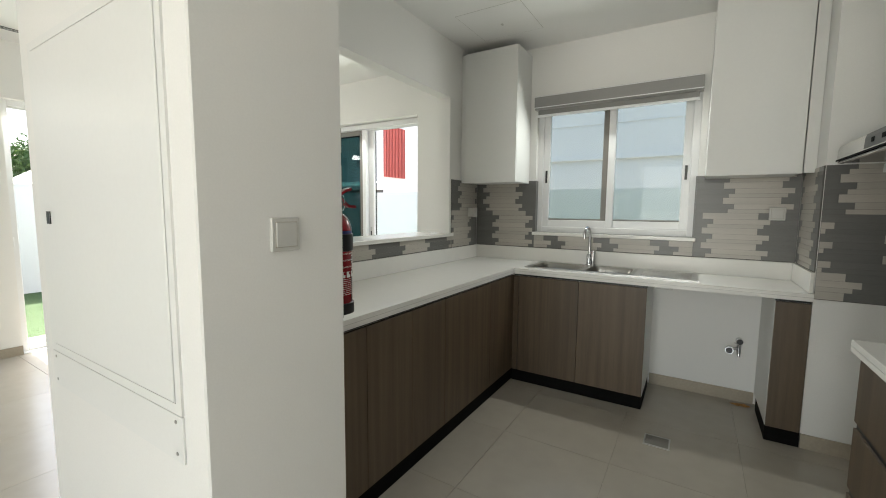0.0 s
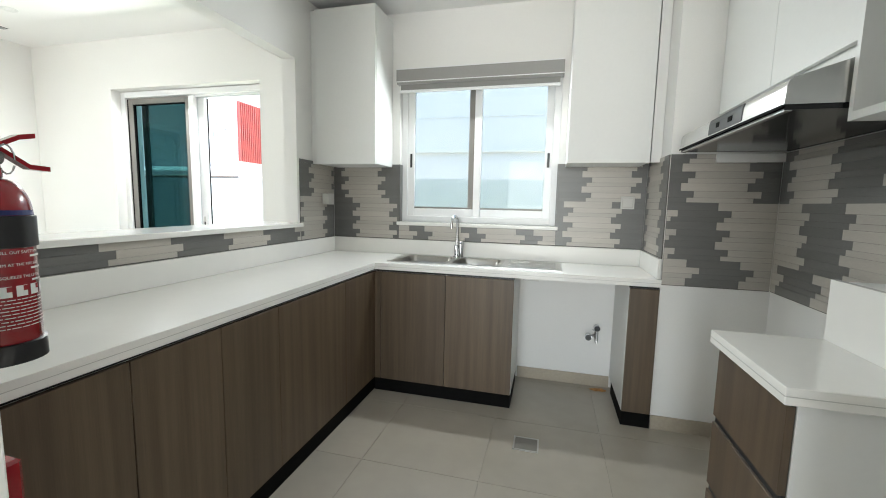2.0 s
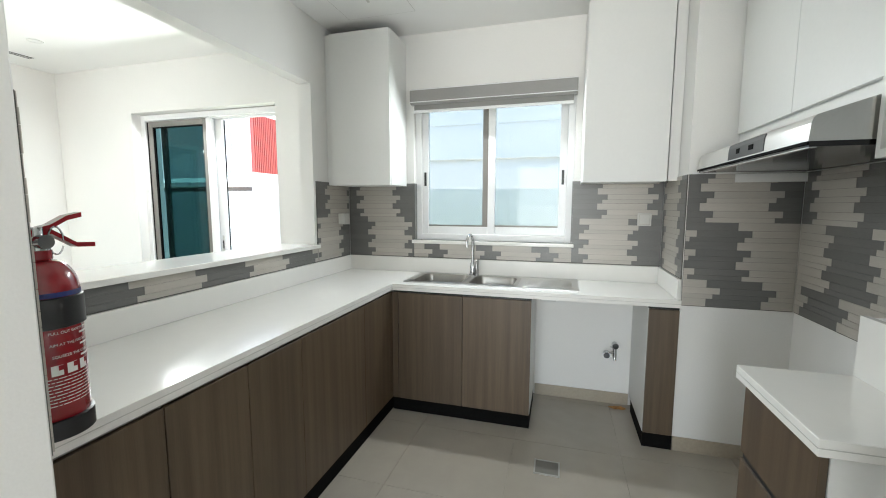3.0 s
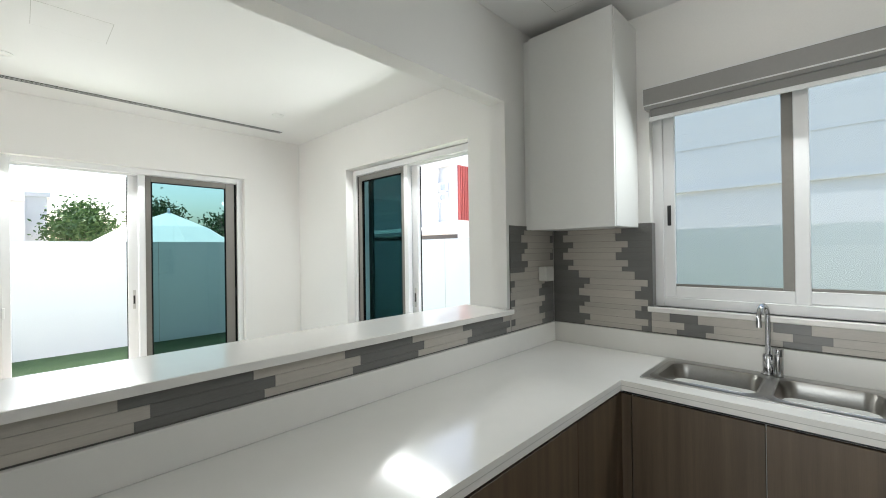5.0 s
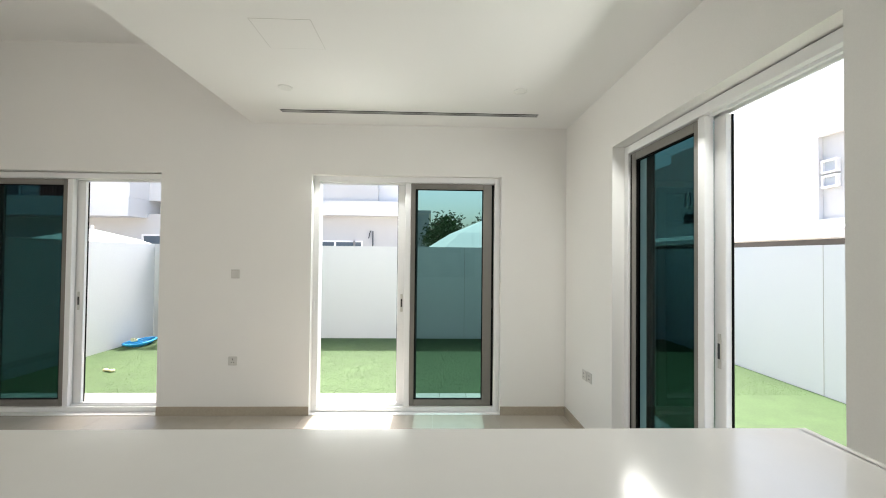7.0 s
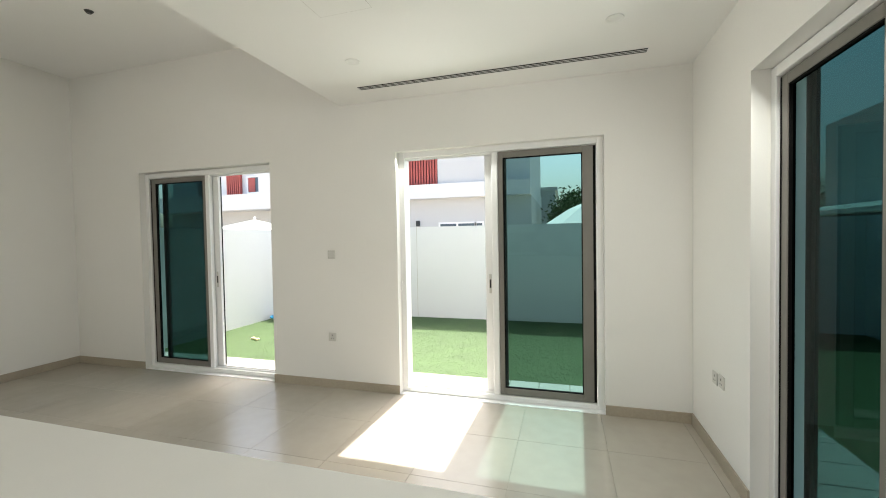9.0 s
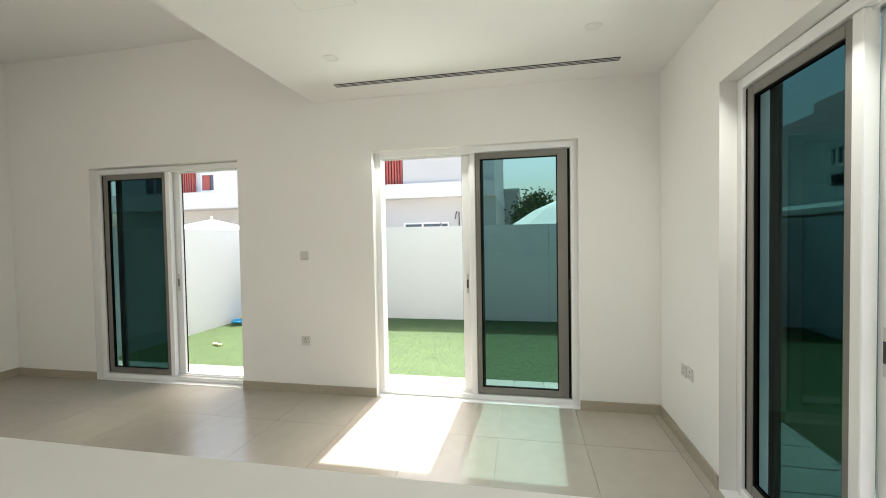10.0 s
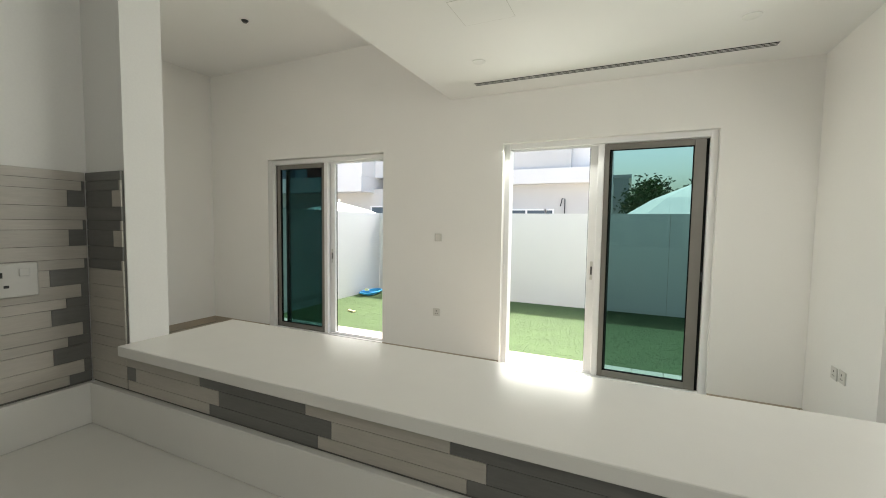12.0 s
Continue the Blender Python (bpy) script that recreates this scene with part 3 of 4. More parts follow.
tube(bm, (-0.0572, -0.0822, -0.036), (-0.058, -0.090, -0.036), 0.021)
part("knob", bm, BLACK, valve)
bm = bmesh.new()
tube(bm, (0.0, -0.0782, 0.033), (0.0, -0.083, 0.033), 0.019)
part("outlet_cap", bm, BLACK, valve)
tagged(valve, "chrome washing machine valve on the wall", "valve")
bm = bmesh.new()
random.seed(4)
vs = [bm.verts.new((0.40 + (0.035 + 0.022 * random.random()) * math.cos(2 * math.pi * i / 16) * 1.3, 5.70 + (0.022 + 0.014 * random.random()) * math.sin(2 * math.pi * i / 16), 0.0045)) for i in range(16)]
bm.faces.new(vs)
tagged(part("rust_stain", bm, RUST), "orange rust stain on the floor tiles", "stain", kind="stuff")

drain = empty("floor_drain", -0.075, 4.85, 0.0)
part("frame", boxes((-0.07, 0.07, -0.065, -0.057, 0.0, 0.006), (-0.07, 0.07, 0.057, 0.065, 0.0, 0.006), (-0.07, -0.062, -0.057, 0.057, 0.0, 0.006), (0.062, 0.07, -0.057, 0.057, 0.0, 0.006)), STEEL, drain)
part("cover", boxes((-0.061, 0.061, -0.056, 0.056, 0.0005, 0.005)), ALU_GREY, drain)
tagged(drain, "square grey metal floor drain cover in the kitchen floor", "drain")


# ---- wall cabinets ----
def wall_unit(x0, x1, y0, y1, z0, z1, face, splits, label):
    e = empty("wall_cabinet")
    t = 0.019
    if face == "y":
        part("body", boxes((x0, x1, y0 + t + 0.002, y1, z0, z1)), WHITE_CAB, e)
        for a, b in zip(splits, splits[1:]):
            part("door", boxes((a + 0.0015, b - 0.0015, y0, y0 + t, z0 - 0.004, z1 - 0.001), bevel=0.001), WHITE_CAB, e)
    else:
        part("body", boxes((x0 + t + 0.002, x1, y0, y1, z0, z1)), WHITE_CAB, e)
        for a, b in zip(splits, splits[1:]):
            part("door", boxes((x0, x0 + t, a + 0.0015, b - 0.0015, z0 - 0.004, z1 - 0.001), bevel=0.001), WHITE_CAB, e)
    return tagged(e, label, "cabinet", "wall cabinets")


ZC0, ZC1 = 1.625, 2.735
wall_unit(-1.748, -1.262, 5.441, YN - 0.002, ZC0, ZC1, "y", (-1.748, -1.262), "tall white matt wall cabinet in the kitchen corner")
part_f = part("filler_strip", boxes((XP + 0.002, -1.752, 5.46, 5.475, ZC0, ZC1)), WHITE_CAB)
tagged(part_f, "white filler strip beside the wall cabinet", "filler")
wall_unit(0.086, 0.578, 5.441, YN - 0.002, ZC0, ZC1, "y", (0.086, 0.578), "tall white matt wall cabinet beside the window")
part_f = part("filler_strip", boxes((0.585, 0.643, 5.455, 5.475, ZC0, ZC1)), WHITE_CAB)
tagged(part_f, "white filler strip beside the shaft", "filler")
hood_cab = wall_unit(0.855, XE - 0.002, 4.145, 5.248, 1.856, ZC1, "x", (4.145, 4.677, 5.215), "white two-door wall cabinet above the cooker hood")
part("bottom_panel", boxes((0.878, XE - 0.002, 4.146, 5.247, 1.8, 1.8555)), WHITE_CAB, hood_cab)
open_cab = empty("open_wall_cabinet")
oy0, oy1 = 3.45, 4.14
part("side", boxes((0.835, XE - 0.002, oy1 - 0.018, oy1, 1.61, ZC1)), WHITE_CAB, open_cab)
part("side", boxes((0.835, XE - 0.002, oy0, oy0 + 0.018, 1.61, ZC1)), WHITE_CAB, open_cab)
part("bottom", boxes((0.835, XE - 0.002, oy0 + 0.018, oy1 - 0.018, 1.61, 1.635)), WHITE_CAB, open_cab)
part("top", boxes((0.835, XE - 0.002, oy0 + 0.018, oy1 - 0.018, ZC1 - 0.02, ZC1)), WHITE_CAB, open_cab)
part("shelf", boxes((0.85, XE - 0.012, oy0 + 0.018, oy1 - 0.018, 1.985, 2.003)), WHITE_CAB, open_cab)
part("back", boxes((XE - 0.012, XE - 0.003, oy0 + 0.018, oy1 - 0.018, 1.635, ZC1 - 0.02)), WHITE_CAB, open_cab)
tagged(open_cab, "white open-fronted wall cabinet with a shelf", "cabinet", "wall cabinets")

# ---- cooker hood ----
hood = empty("cooker_hood")
hy0, hy1 = 4.15, 5.20
bm = bmesh.new()
prism(bm, [(0.675, 1.668), (0.678, 1.722), (0.683, 1.738), (0.694, 1.748), (0.845, 1.798), (XE - 0.003, 1.798), (XE - 0.003, 1.668)], "y", hy0, hy1)
part("canopy", bm, HOOD_STEEL, hood, "brushed steel canopy")
part("underside", boxes((0.679, XE - 0.004, hy0 + 0.004, hy1 - 0.004, 1.652, 1.667)), GLOSS_BLACK, hood, "glossy black filter underside")
bm = bmesh.new()
prism(bm, [(0.6735, 1.675), (0.6757, 1.722), (0.681, 1.740), (0.687, 1.738), (0.682, 1.722), (0.680, 1.675)], "y", 4.445, 4.78)
part("control_panel", bm, BLACK, hood, "black control panel")
part("button", boxes((0.6725, 0.681, 4.53, 4.57, 1.694, 1.714)), GASKET, hood)
part("button", boxes((0.6725, 0.681, 4.66, 4.69, 1.694, 1.714)), GASKET, hood)
part("lip_plate", boxes((0.680, 0.700, hy0 + 0.006, hy1 - 0.006, 1.6485, 1.6518)), HOOD_STEEL, hood)
part("front_lip", boxes((0.671, 0.6745, hy0, hy1, 1.660, 1.668)), GASKET, hood)
tagged(hood, "stainless steel cooker hood with black underside", "cooker hood")
part_f = part("filler_strip", boxes((0.87, XE - 0.002, 5.225, 5.249, 1.60, 1.645)), WHITE_CAB)
tagged(part_f, "white strip under the cooker hood", "filler")

# ---- drawer unit ----
DX0, DX1, DY0, DY1 = 0.585, 0.90, 3.775, 4.20
drw = empty("drawer_unit")
part("body", boxes((DX0 + 0.021, DX1, DY0, DY1, 0.115, ZT - 0.05)), WHITE_CAB, drw, "white carcass")
part("kickboard", boxes((DX0 + 0.06, DX1 - 0.05, DY0 + 0.01, DY1, 0.0, 0.114)), KICK, drw)
for a, b in ((0.625, 0.862), (0.372, 0.600), (0.119, 0.347)):
    part("drawer", boxes((DX0, DX0 + 0.019, DY0 + 0.003, DY1 - 0.002, a, b), bevel=0.0012), WOOD, drw, "brown wood-grain drawer front")
# black backing paints the shade in the gaps between the drawer fronts
part("gap_shade_backing", boxes((DX0 + 0.008, DX0 + 0.020, DY0 + 0.004, DY1 - 0.004, 0.119, ZT - 0.052)), BLACK, drw)
tagged(drw, "brown wood-grain three-drawer unit with white end panel", "drawer unit")
wt2 = empty("worktop")
bm = bmesh.new()
box(bm, 0.559, DX1 + 0.005, DY0 - 0.035, 4.212, ZT - 0.045, ZT, 0.002)
part("slab", bm, QUARTZ, wt2)
part("edge_seam", boxes((0.5575, 0.5605, DY0 - 0.035, 4.212, ZT - 0.0235, ZT - 0.0215), (0.5605, DX1, DY0 - 0.0365, DY0 - 0.0335, ZT - 0.0235, ZT - 0.0215)), SEAM, wt2)
part("upstand", boxes((DX1 - 0.014, DX1 + 0.006, 3.45, 4.212, ZT + 0.0005, 1.125)), QUARTZ, wt2)
tagged(wt2, "short white quartz worktop over the drawer unit", "worktop")
setting("wall_ledge", boxes((DX1 + 0.007, XE - 0.001, 3.3, 4.212, 0.0, 1.12)), PAINT, "white boxed ledge behind the drawer unit", "ledge")

# ---- hatch sill ----
hatch_sill = empty("hatch_sill")
bm = bmesh.new()
box(bm, -2.112, -1.762, 3.248, 5.259, 1.151, 1.179, 0.003, 2)
box(bm, -1.793, -1.762, 5.25, 5.285, 1.151, 1.179, 0.002)
box(bm, -2.112, -1.903, 5.25, 5.275, 1.151, 1.179, 0.002)
part("slab", bm, QUARTZ, hatch_sill)
tagged(hatch_sill, "white quartz breakfast-bar sill in the serving hatch", "sill")

# ---- garden ----
ground = setting("ground", boxes((-2500, 2500, -2500, 2500, -0.5, -0.14)), SOIL, "pale sandy ground reaching the horizon", "ground")
lawn = setting("lawn", boxes((-9.2, XGO - 0.45, -0.85, 9.1, -0.13, GZ), (XGO - 0.45, 2.0, YNO + 0.62, 9.1, -0.13, GZ)), GRASS, "green artificial turf lawn", "lawn")
paving = setting("paving", boxes((XGO - 0.45, XGO, -0.85, YNO + 0.62, -0.13, -0.032), (XGO, 2.0, YNO, YNO + 0.62, -0.13, -0.032)), GROUT, "pale paving slabs along the house", "paving")
for k in range(26):
    y = -0.85 + k * 0.30
    if y + 0.29 < YNO + 0.62:
        part("slab", boxes((XGO - 0.45, XGO - 0.002, y + 0.004, y + 0.296, -0.0318, -0.02), bevel=0.002), PAVING, paving)
for k in range(24):
    x = XGO + k * 0.30
    part("slab", boxes((x + 0.004, x + 0.296, YNO + 0.002, YNO + 0.62, -0.0318, -0.02), bevel=0.002), PAVING, paving)
# tufts of turf fibre, standing a little above the lawn
rng = np.random.default_rng(3)
NB = 160000
cx, cy = rng.uniform(-9.18, XGO - 0.46, NB), rng.uniform(-0.83, 9.08, NB)
ang, hgt, wid = rng.uniform(0, 6.283, NB), rng.uniform(0.002, 0.008, NB), rng.uniform(0.002, 0.004, NB)
lx, ly = rng.normal(0, 0.010, NB), rng.normal(0, 0.010, NB)
va = np.stack([cx - np.cos(ang) * wid, cy - np.sin(ang) * wid, np.full(NB, GZ - 0.002)], 1)
vb = np.stack([cx + np.cos(ang) * wid, cy + np.sin(ang) * wid, np.full(NB, GZ - 0.002)], 1)
vc = np.stack([cx + lx, cy + ly, GZ + hgt], 1)
tris = np.arange(NB * 3).reshape(NB, 3)
blades = bpy.data.meshes.new("turf_fibres")
blades.from_pydata(np.stack([va, vb, vc], 1).reshape(-1, 3).tolist(), [], tris.tolist())
blades.materials.append(TURF_FIBRE)
tagged(new("turf_fibres", blades), "short green artificial turf fibres on the lawn", "turf", kind="stuff")
ZW = 1.735
garden_wall_west = setting("garden_wall_west", boxes((-9.35, -9.2, -0.3, 9.25, -0.2, ZW), (-9.35, -9.2, -0.849, -0.72, -0.2, ZW)), RENDER_WHITE, "white rendered garden boundary wall")
garden_wall_north = setting("garden_wall_north", boxes((-9.2, 4.0, 9.1, 9.25, -0.2, ZW)), RENDER_WHITE, "white rendered garden boundary wall")
garden_wall_south = setting("garden_wall_south", boxes((-9.2, XGO, -1.0, -0.85, -0.2, ZW)), RENDER_WHITE, "white rendered garden boundary wall")
part("joint", boxes(*[(-9.2005, -9.198, y, y + 0.006, GZ, ZW) for y in (2.0, 5.1, 8.2)]), GROUT, garden_wall_west)
part("joint", boxes(*[(x, x + 0.006, 9.098, 9.1005, GZ, ZW) for x in (-5.93, -2.75, 0.45)]), GROUT, garden_wall_north)
gate = empty("garden_gate", -9.22, -0.85, GZ)
part("gate_post", boxes((-0.06, 0.06, 0.155, 0.31, -0.05, 1.82), bevel=0.004), GATE, gate)
part("gate_post", boxes((-0.05, 0.05, 0.50, 0.545, -0.05, 1.75), bevel=0.004), GATE, gate)
for zz, hh in ((0.03, 0.05), (0.17, 0.02), (0.92, 0.02), (1.55, 0.02), (1.64, 0.09)):
    part("rail", boxes((-0.02, 0.02, 0.31, 0.50, zz, zz + hh)), GATE, gate)
for zz in (0.17, 0.90, 1.55):
    part("hinge", boxes((0.06, 0.085, 0.20, 0.27, zz, zz + 0.06), bevel=0.004), GATE, gate)
tagged(gate, "dark metal bar gate in the garden wall", "gate")

toy = empty("garden_hose", -8.5, -0.59, GZ)
bm = bmesh.new()
bent(bm, [(0.30 * math.cos(t * 0.35) * (0.6 + 0.012 * t), 0.13 * math.sin(t * 0.35) * (0.6 + 0.012 * t), 0.018 + 0.0012 * t) for t in range(56)], 0.016, 8)
part("coil", bm, TOY_BLUE, toy, smooth=True)
part("nozzle", tube(bmesh.new(), (0.05, -0.05, 0.10), (0.18, -0.02, 0.13), 0.025, 0.03, 10), TOY_CREAM, toy, "cream nozzle")
tagged(toy, "bright blue hose coil lying on the lawn", "hose")
bm = bmesh.new()
tube(bm, (-0.06, 0, 0.02), (0.06, 0.02, 0.02), 0.016, n=10)
for sx in (-0.065, 0.065):
    for sy in (-0.014, 0.014):
        bmesh.ops.create_icosphere(bm, subdivisions=2, radius=0.021, matrix=Matrix.Translation((sx, sy + 0.01, 0.02)))
bone = part("dog_toy", bm, TOY_CREAM, smooth=True)
bone.matrix_world = pose(-6.87, 0.11, GZ, 0, 0, 70)
tagged(bone, "small cream bone-shaped toy on the lawn", "toy")


# ---- neighbouring houses ----
def house_window(parent, axis, u0, u1, z0, z1, at, out, pane=None, rim=0.07):
    """A framed window on a wall in the plane axis = at, facing out (+1 or -1)."""
    def r(a, b, c, d, e, f):
        return (min(c, d), max(c, d), a, b, e, f) if axis == "x" else (a, b, min(c, d), max(c, d), e, f)
    win = part("window", boxes(r(u0, u1, at, at + out * 0.03, z0, z1)), pane or DARK_GLASS, parent)
    m = (u0 + u1) / 2
    part("window_frame", boxes(r(u0 - rim, u0, at, at + out * 0.08, z0 - rim, z1 + rim), r(u1, u1 + rim, at, at + out * 0.08, z0 - rim, z1 + rim),
                               r(u0, u1, at, at + out * 0.08, z1, z1 + rim), r(u0, u1, at, at + out * 0.08, z0 - rim, z0), *([r(m - 0.04, m + 0.04, at + out * 0.031, at + out * 0.07, z0, z1)] if u1 - u0 > 0.8 else [])), ALU_WHITE, win)


west_house = empty("house")
WX = -19.0
part("ground_storey", boxes((WX - 8, WX, -16, 3.5, -0.2, 3.25)), RENDER_GREY, west_house, "pale grey rendered lower wall")
part("balcony_band", boxes((WX - 8, WX + 1.1, -16, -7.7, 3.05, 3.82), (WX - 8, WX + 0.5, -3.4, 3.5, 3.25, 3.86)), RENDER_WHITE, west_house, "white balcony band")
part("upper_storey", boxes((WX - 8, WX - 0.1, -16, 3.45, 3.82, 7.2), (WX - 0.1, WX + 1.05, -9.3, -7.7, 3.825, 7.2)), RENDER_WHITE, west_house)
part("upper_bay", boxes((WX - 0.1, WX + 0.25, -0.50, 2.15, 3.865, 5.9)), RENDER_GREY, west_house, "grey upper bay")
part("roof", boxes((WX - 8.2, WX + 0.3, -16.2, 3.6, 7.2, 7.5)), RENDER_WHITE, west_house)
for y0, y1, x in ((-2.08, -0.50, WX - 0.02), (-12.13, -11.22, WX - 0.02)):
    n = int((y1 - y0) / 0.13)
    for k in range(n):
        part("slat", boxes((x - 0.05, x + 0.12, y0 + k * 0.13, y0 + k * 0.13 + 0.075, 3.82, 5.3)), RED_SLAT, west_house)
house_window(west_house, "x", -0.48, 1.08, 1.3, 2.13, WX, 1)
house_window(west_house, "x", 1.16, 1.42, 1.3, 2.13, WX, 1)
house_window(west_house, "x", -7.8, -6.2, 1.2, 2.3, WX, 1)
house_window(west_house, "x", -10.88, -9.5, 4.05, 4.80, WX - 0.1, 1)
house_window(west_house, "x", -14.2, -13.1, 3.9, 4.9, WX - 0.1, 1)
part("curtain", boxes((WX - 0.068, WX - 0.04, -10.86, -10.45, 4.06, 4.78)), RED_SLAT, west_house, "red curtain behind the pane")
house_window(west_house, "x", -5.2, -3.6, 4.4, 5.6, WX - 0.1, 1)
part("wall_lamp", boxes((WX, WX + 0.12, -1.6, -1.45, 2.05, 2.3)), BLACK, west_house)
bm = bmesh.new()
bent(bm, [(WX + 0.1, 1.93, 0.0), (WX + 0.1, 1.93, 2.62), (WX + 0.1, 1.82, 2.63), (WX + 0.1, 1.75, 2.3)], 0.022, 8)
part("drain_pipe", bm, GATE, west_house)
tagged(west_house, "white two-storey house with red slatted screens behind the wall", "house")

far_house = empty("house")
part("wall", boxes((-34, -27, -1.5, 4.3, -0.2, 4.25)), RENDER_GREY, far_house)
part("roof", boxes((-34.2, -26.9, -1.6, 4.42, 4.25, 4.45)), RENDER_GREY, far_house)
tagged(far_house, "grey flat-roofed house among trees", "house")

north_house = empty("house")
NY = 12.5
WX1 = -8.62
for hx0, hx1, hy, hz in ((-17, -14.65, NY, 4.75), (-14.65, -13.3, NY, 5.02), (-13.3, WX1, NY + 0.12, 5.24), (WX1, -4.5, NY + 2.4, 5.6), (-4.5, 9, NY + 0.15, 6.6)):
    part("wall", boxes((hx0, hx1, hy, NY + 9, -0.2, hz)), RENDER_WHITE, north_house)
part("wall", plate("y", (-13.3, -9.45, WX1 - 0.1, WX1), (-0.2, 2.4, 4.12, 5.24), lambda i, j: (i, j) != (1, 1), NY, NY + 0.119), RENDER_WHITE, north_house)
part("recess", boxes((-9.449, WX1 - 0.101, NY + 0.10, NY + 0.119, 2.401, 4.119)), RENDER_GREY, north_house, "pale grey recessed panel")
bm = bmesh.new()
prism(bm, [(NY - 0.021, 1.99), (NY - 0.55, 1.99), (NY - 0.55, 2.11), (NY - 0.021, 2.28)], "x", -17, WX1)
part("ledge", bm, RENDER_WHITE, north_house, "white sloping ledge")
bm = bmesh.new()
bent(bm, [(-14.9, NY + 0.3, 4.7), (-14.9, NY + 0.3, 5.0), (-14.72, NY + 0.3, 5.0), (-14.72, NY + 0.3, 4.7)], 0.03, 8)
part("roof_pipe", bm, GATE, north_house)
part("vent", boxes((-13.92, -13.38, NY - 0.03, NY, 2.66, 2.95)), GATE, north_house, "dark louvred vent")
for wx in (-13.86, -13.62):
    house_window(north_house, "y", wx, wx + 0.16, 3.2, 3.62, NY, -1, None, 0.03)
part("joint", boxes((-4.5, 9, NY + 0.135, NY + 0.15, 3.44, 3.46)), RENDER_WHITE, north_house)
part("joint", boxes((1.3, 1.32, NY + 0.135, NY + 0.15, 2.7, 3.43)), RENDER_WHITE, north_house)
part("ledge", boxes((-4.5, 9, NY + 0.08, NY + 0.15, 2.60, 2.66)), RENDER_WHITE, north_house)
# painted shadow: a dark strip on the wall beneath the ledge
part("ledge_shade_band", boxes((-17, WX1, NY - 0.02, NY, 1.5, 1.989)), LEDGE_SHADE, north_house, "dark band painted as the shade under the ledge")
part("screen_board", boxes((WX1 + 0.001, WX1 + 0.03, NY + 0.02, NY + 1.12, 2.42, 4.06)), RED_SLAT, north_house, "red screen board")
for k in range(14):
    part("slat", boxes((WX1 + 0.031, WX1 + 0.075, NY + 0.025 + k * 0.078, NY + 0.067 + k * 0.078, 2.42, 4.06)), RED_SLAT, north_house)
house_window(north_house, "y", -9.38, -9.12, 3.38, 3.58, NY + 0.10, -1, PALE_GLASS, 0.04)
house_window(north_house, "y", -9.38, -9.12, 3.08, 3.26, NY + 0.10, -1, PALE_GLASS, 0.04)
tagged(north_house, "white rendered neighbouring house with a small window", "house")


def parasol(x, y, top, radius, drop, label):
    e = empty("parasol", x, y, GZ - 0.09)
    bm = bmesh.new()
    tube(bm, (0, 0, 0.0), (0, 0, top + 0.05), 0.03, n=10)
    part("pole", bm, ALU_WHITE, e)
    bm = bmesh.new()
    n = 8
    tip = bm.verts.new((0, 0, top))
    mid = [bm.verts.new((0.55 * radius * math.cos(2 * math.pi * i / n), 0.55 * radius * math.sin(2 * math.pi * i / n), top - drop * 0.45)) for i in range(n)]
    rim = [bm.verts.new((radius * math.cos(2 * math.pi * i / n), radius * math.sin(2 * math.pi * i / n), top - drop)) for i in range(n)]
    hem = [bm.verts.new((radius * math.cos(2 * math.pi * i / n), radius * math.sin(2 * math.pi * i / n), top - drop - 0.15)) for i in range(n)]
    for i in range(n):
        j = (i + 1) % n
        bm.faces.new([tip, mid[i], mid[j]])
        bm.faces.new([mid[i], rim[i], rim[j], mid[j]])
        bm.faces.new([rim[i], hem[i], hem[j], rim[j]])
    part("canopy", bm, CANVAS, e)
    bm = bmesh.new()
    bmesh.ops.create_icosphere(bm, subdivisions=2, radius=0.035, matrix=Matrix.Translation((0, 0, top + 0.06)))
    part("finial", bm, CANVAS, e, smooth=True)
    return tagged(e, label, "parasol")


parasol(-11.3, 5.72, 2.60, 1.5, 0.78, "white canvas garden parasol behind the boundary wall")
parasol(-11.5, -3.9, 2.28, 1.7, 0.5, "white open garden parasol behind the boundary wall")


def tree(x, y, h, r, seed):
    rnd = random.Random(seed)
    e = empty("tree", x, y, -0.14)
    bm = bmesh.new()
    tube(bm, (0, 0, 0), (0.1, 0, h * 0.55), 0.16, 0.09, 10)
    tips = []
    for k in range(9):
        a, el = rnd.uniform(0, 6.28), rnd.uniform(0.4, 1.2)
        s = Vector((0.1, 0, h * rnd.uniform(0.35, 0.55)))
        tpt = s + Vector((math.cos(a) * math.cos(el), math.sin(a) * math.cos(el), math.sin(el))) * rnd.uniform(0.5, 0.85) * r
        tube(bm, s, tpt, 0.05, 0.015, 6)
        tips.append(tpt)
    part("trunk", bm, BARK, e)
    verts, faces = [], []
    for tpt in tips + [Vector((0, 0, h * 0.75))] * 2:
        for _ in range(420):
            c = tpt + Vector((rnd.gauss(0, 0.26), rnd.gauss(0, 0.26), rnd.gauss(0, 0.20))) * r
            s = rnd.uniform(0.06, 0.13)
            d1 = Vector((rnd.gauss(0, 1), rnd.gauss(0, 1), rnd.gauss(0, 1))).normalized()
            d2 = d1.orthogonal().normalized()
            i = len(verts)
            verts += [c - d1 * s, c + d2 * s * 0.45, c + d1 * s, c - d2 * s * 0.45]
            faces.append((i, i + 1, i + 2, i + 3))
    me = bpy.data.meshes.new("crown")
    me.from_pydata([tuple(v) for v in verts], [], faces)
    me.materials.append(LEAF)
    ob = new("crown", me)
    ob.parent = e
    tagged(ob, kind="stuff")
    return tagged(e, "leafy green tree behind the garden wall", "tree", "trees")


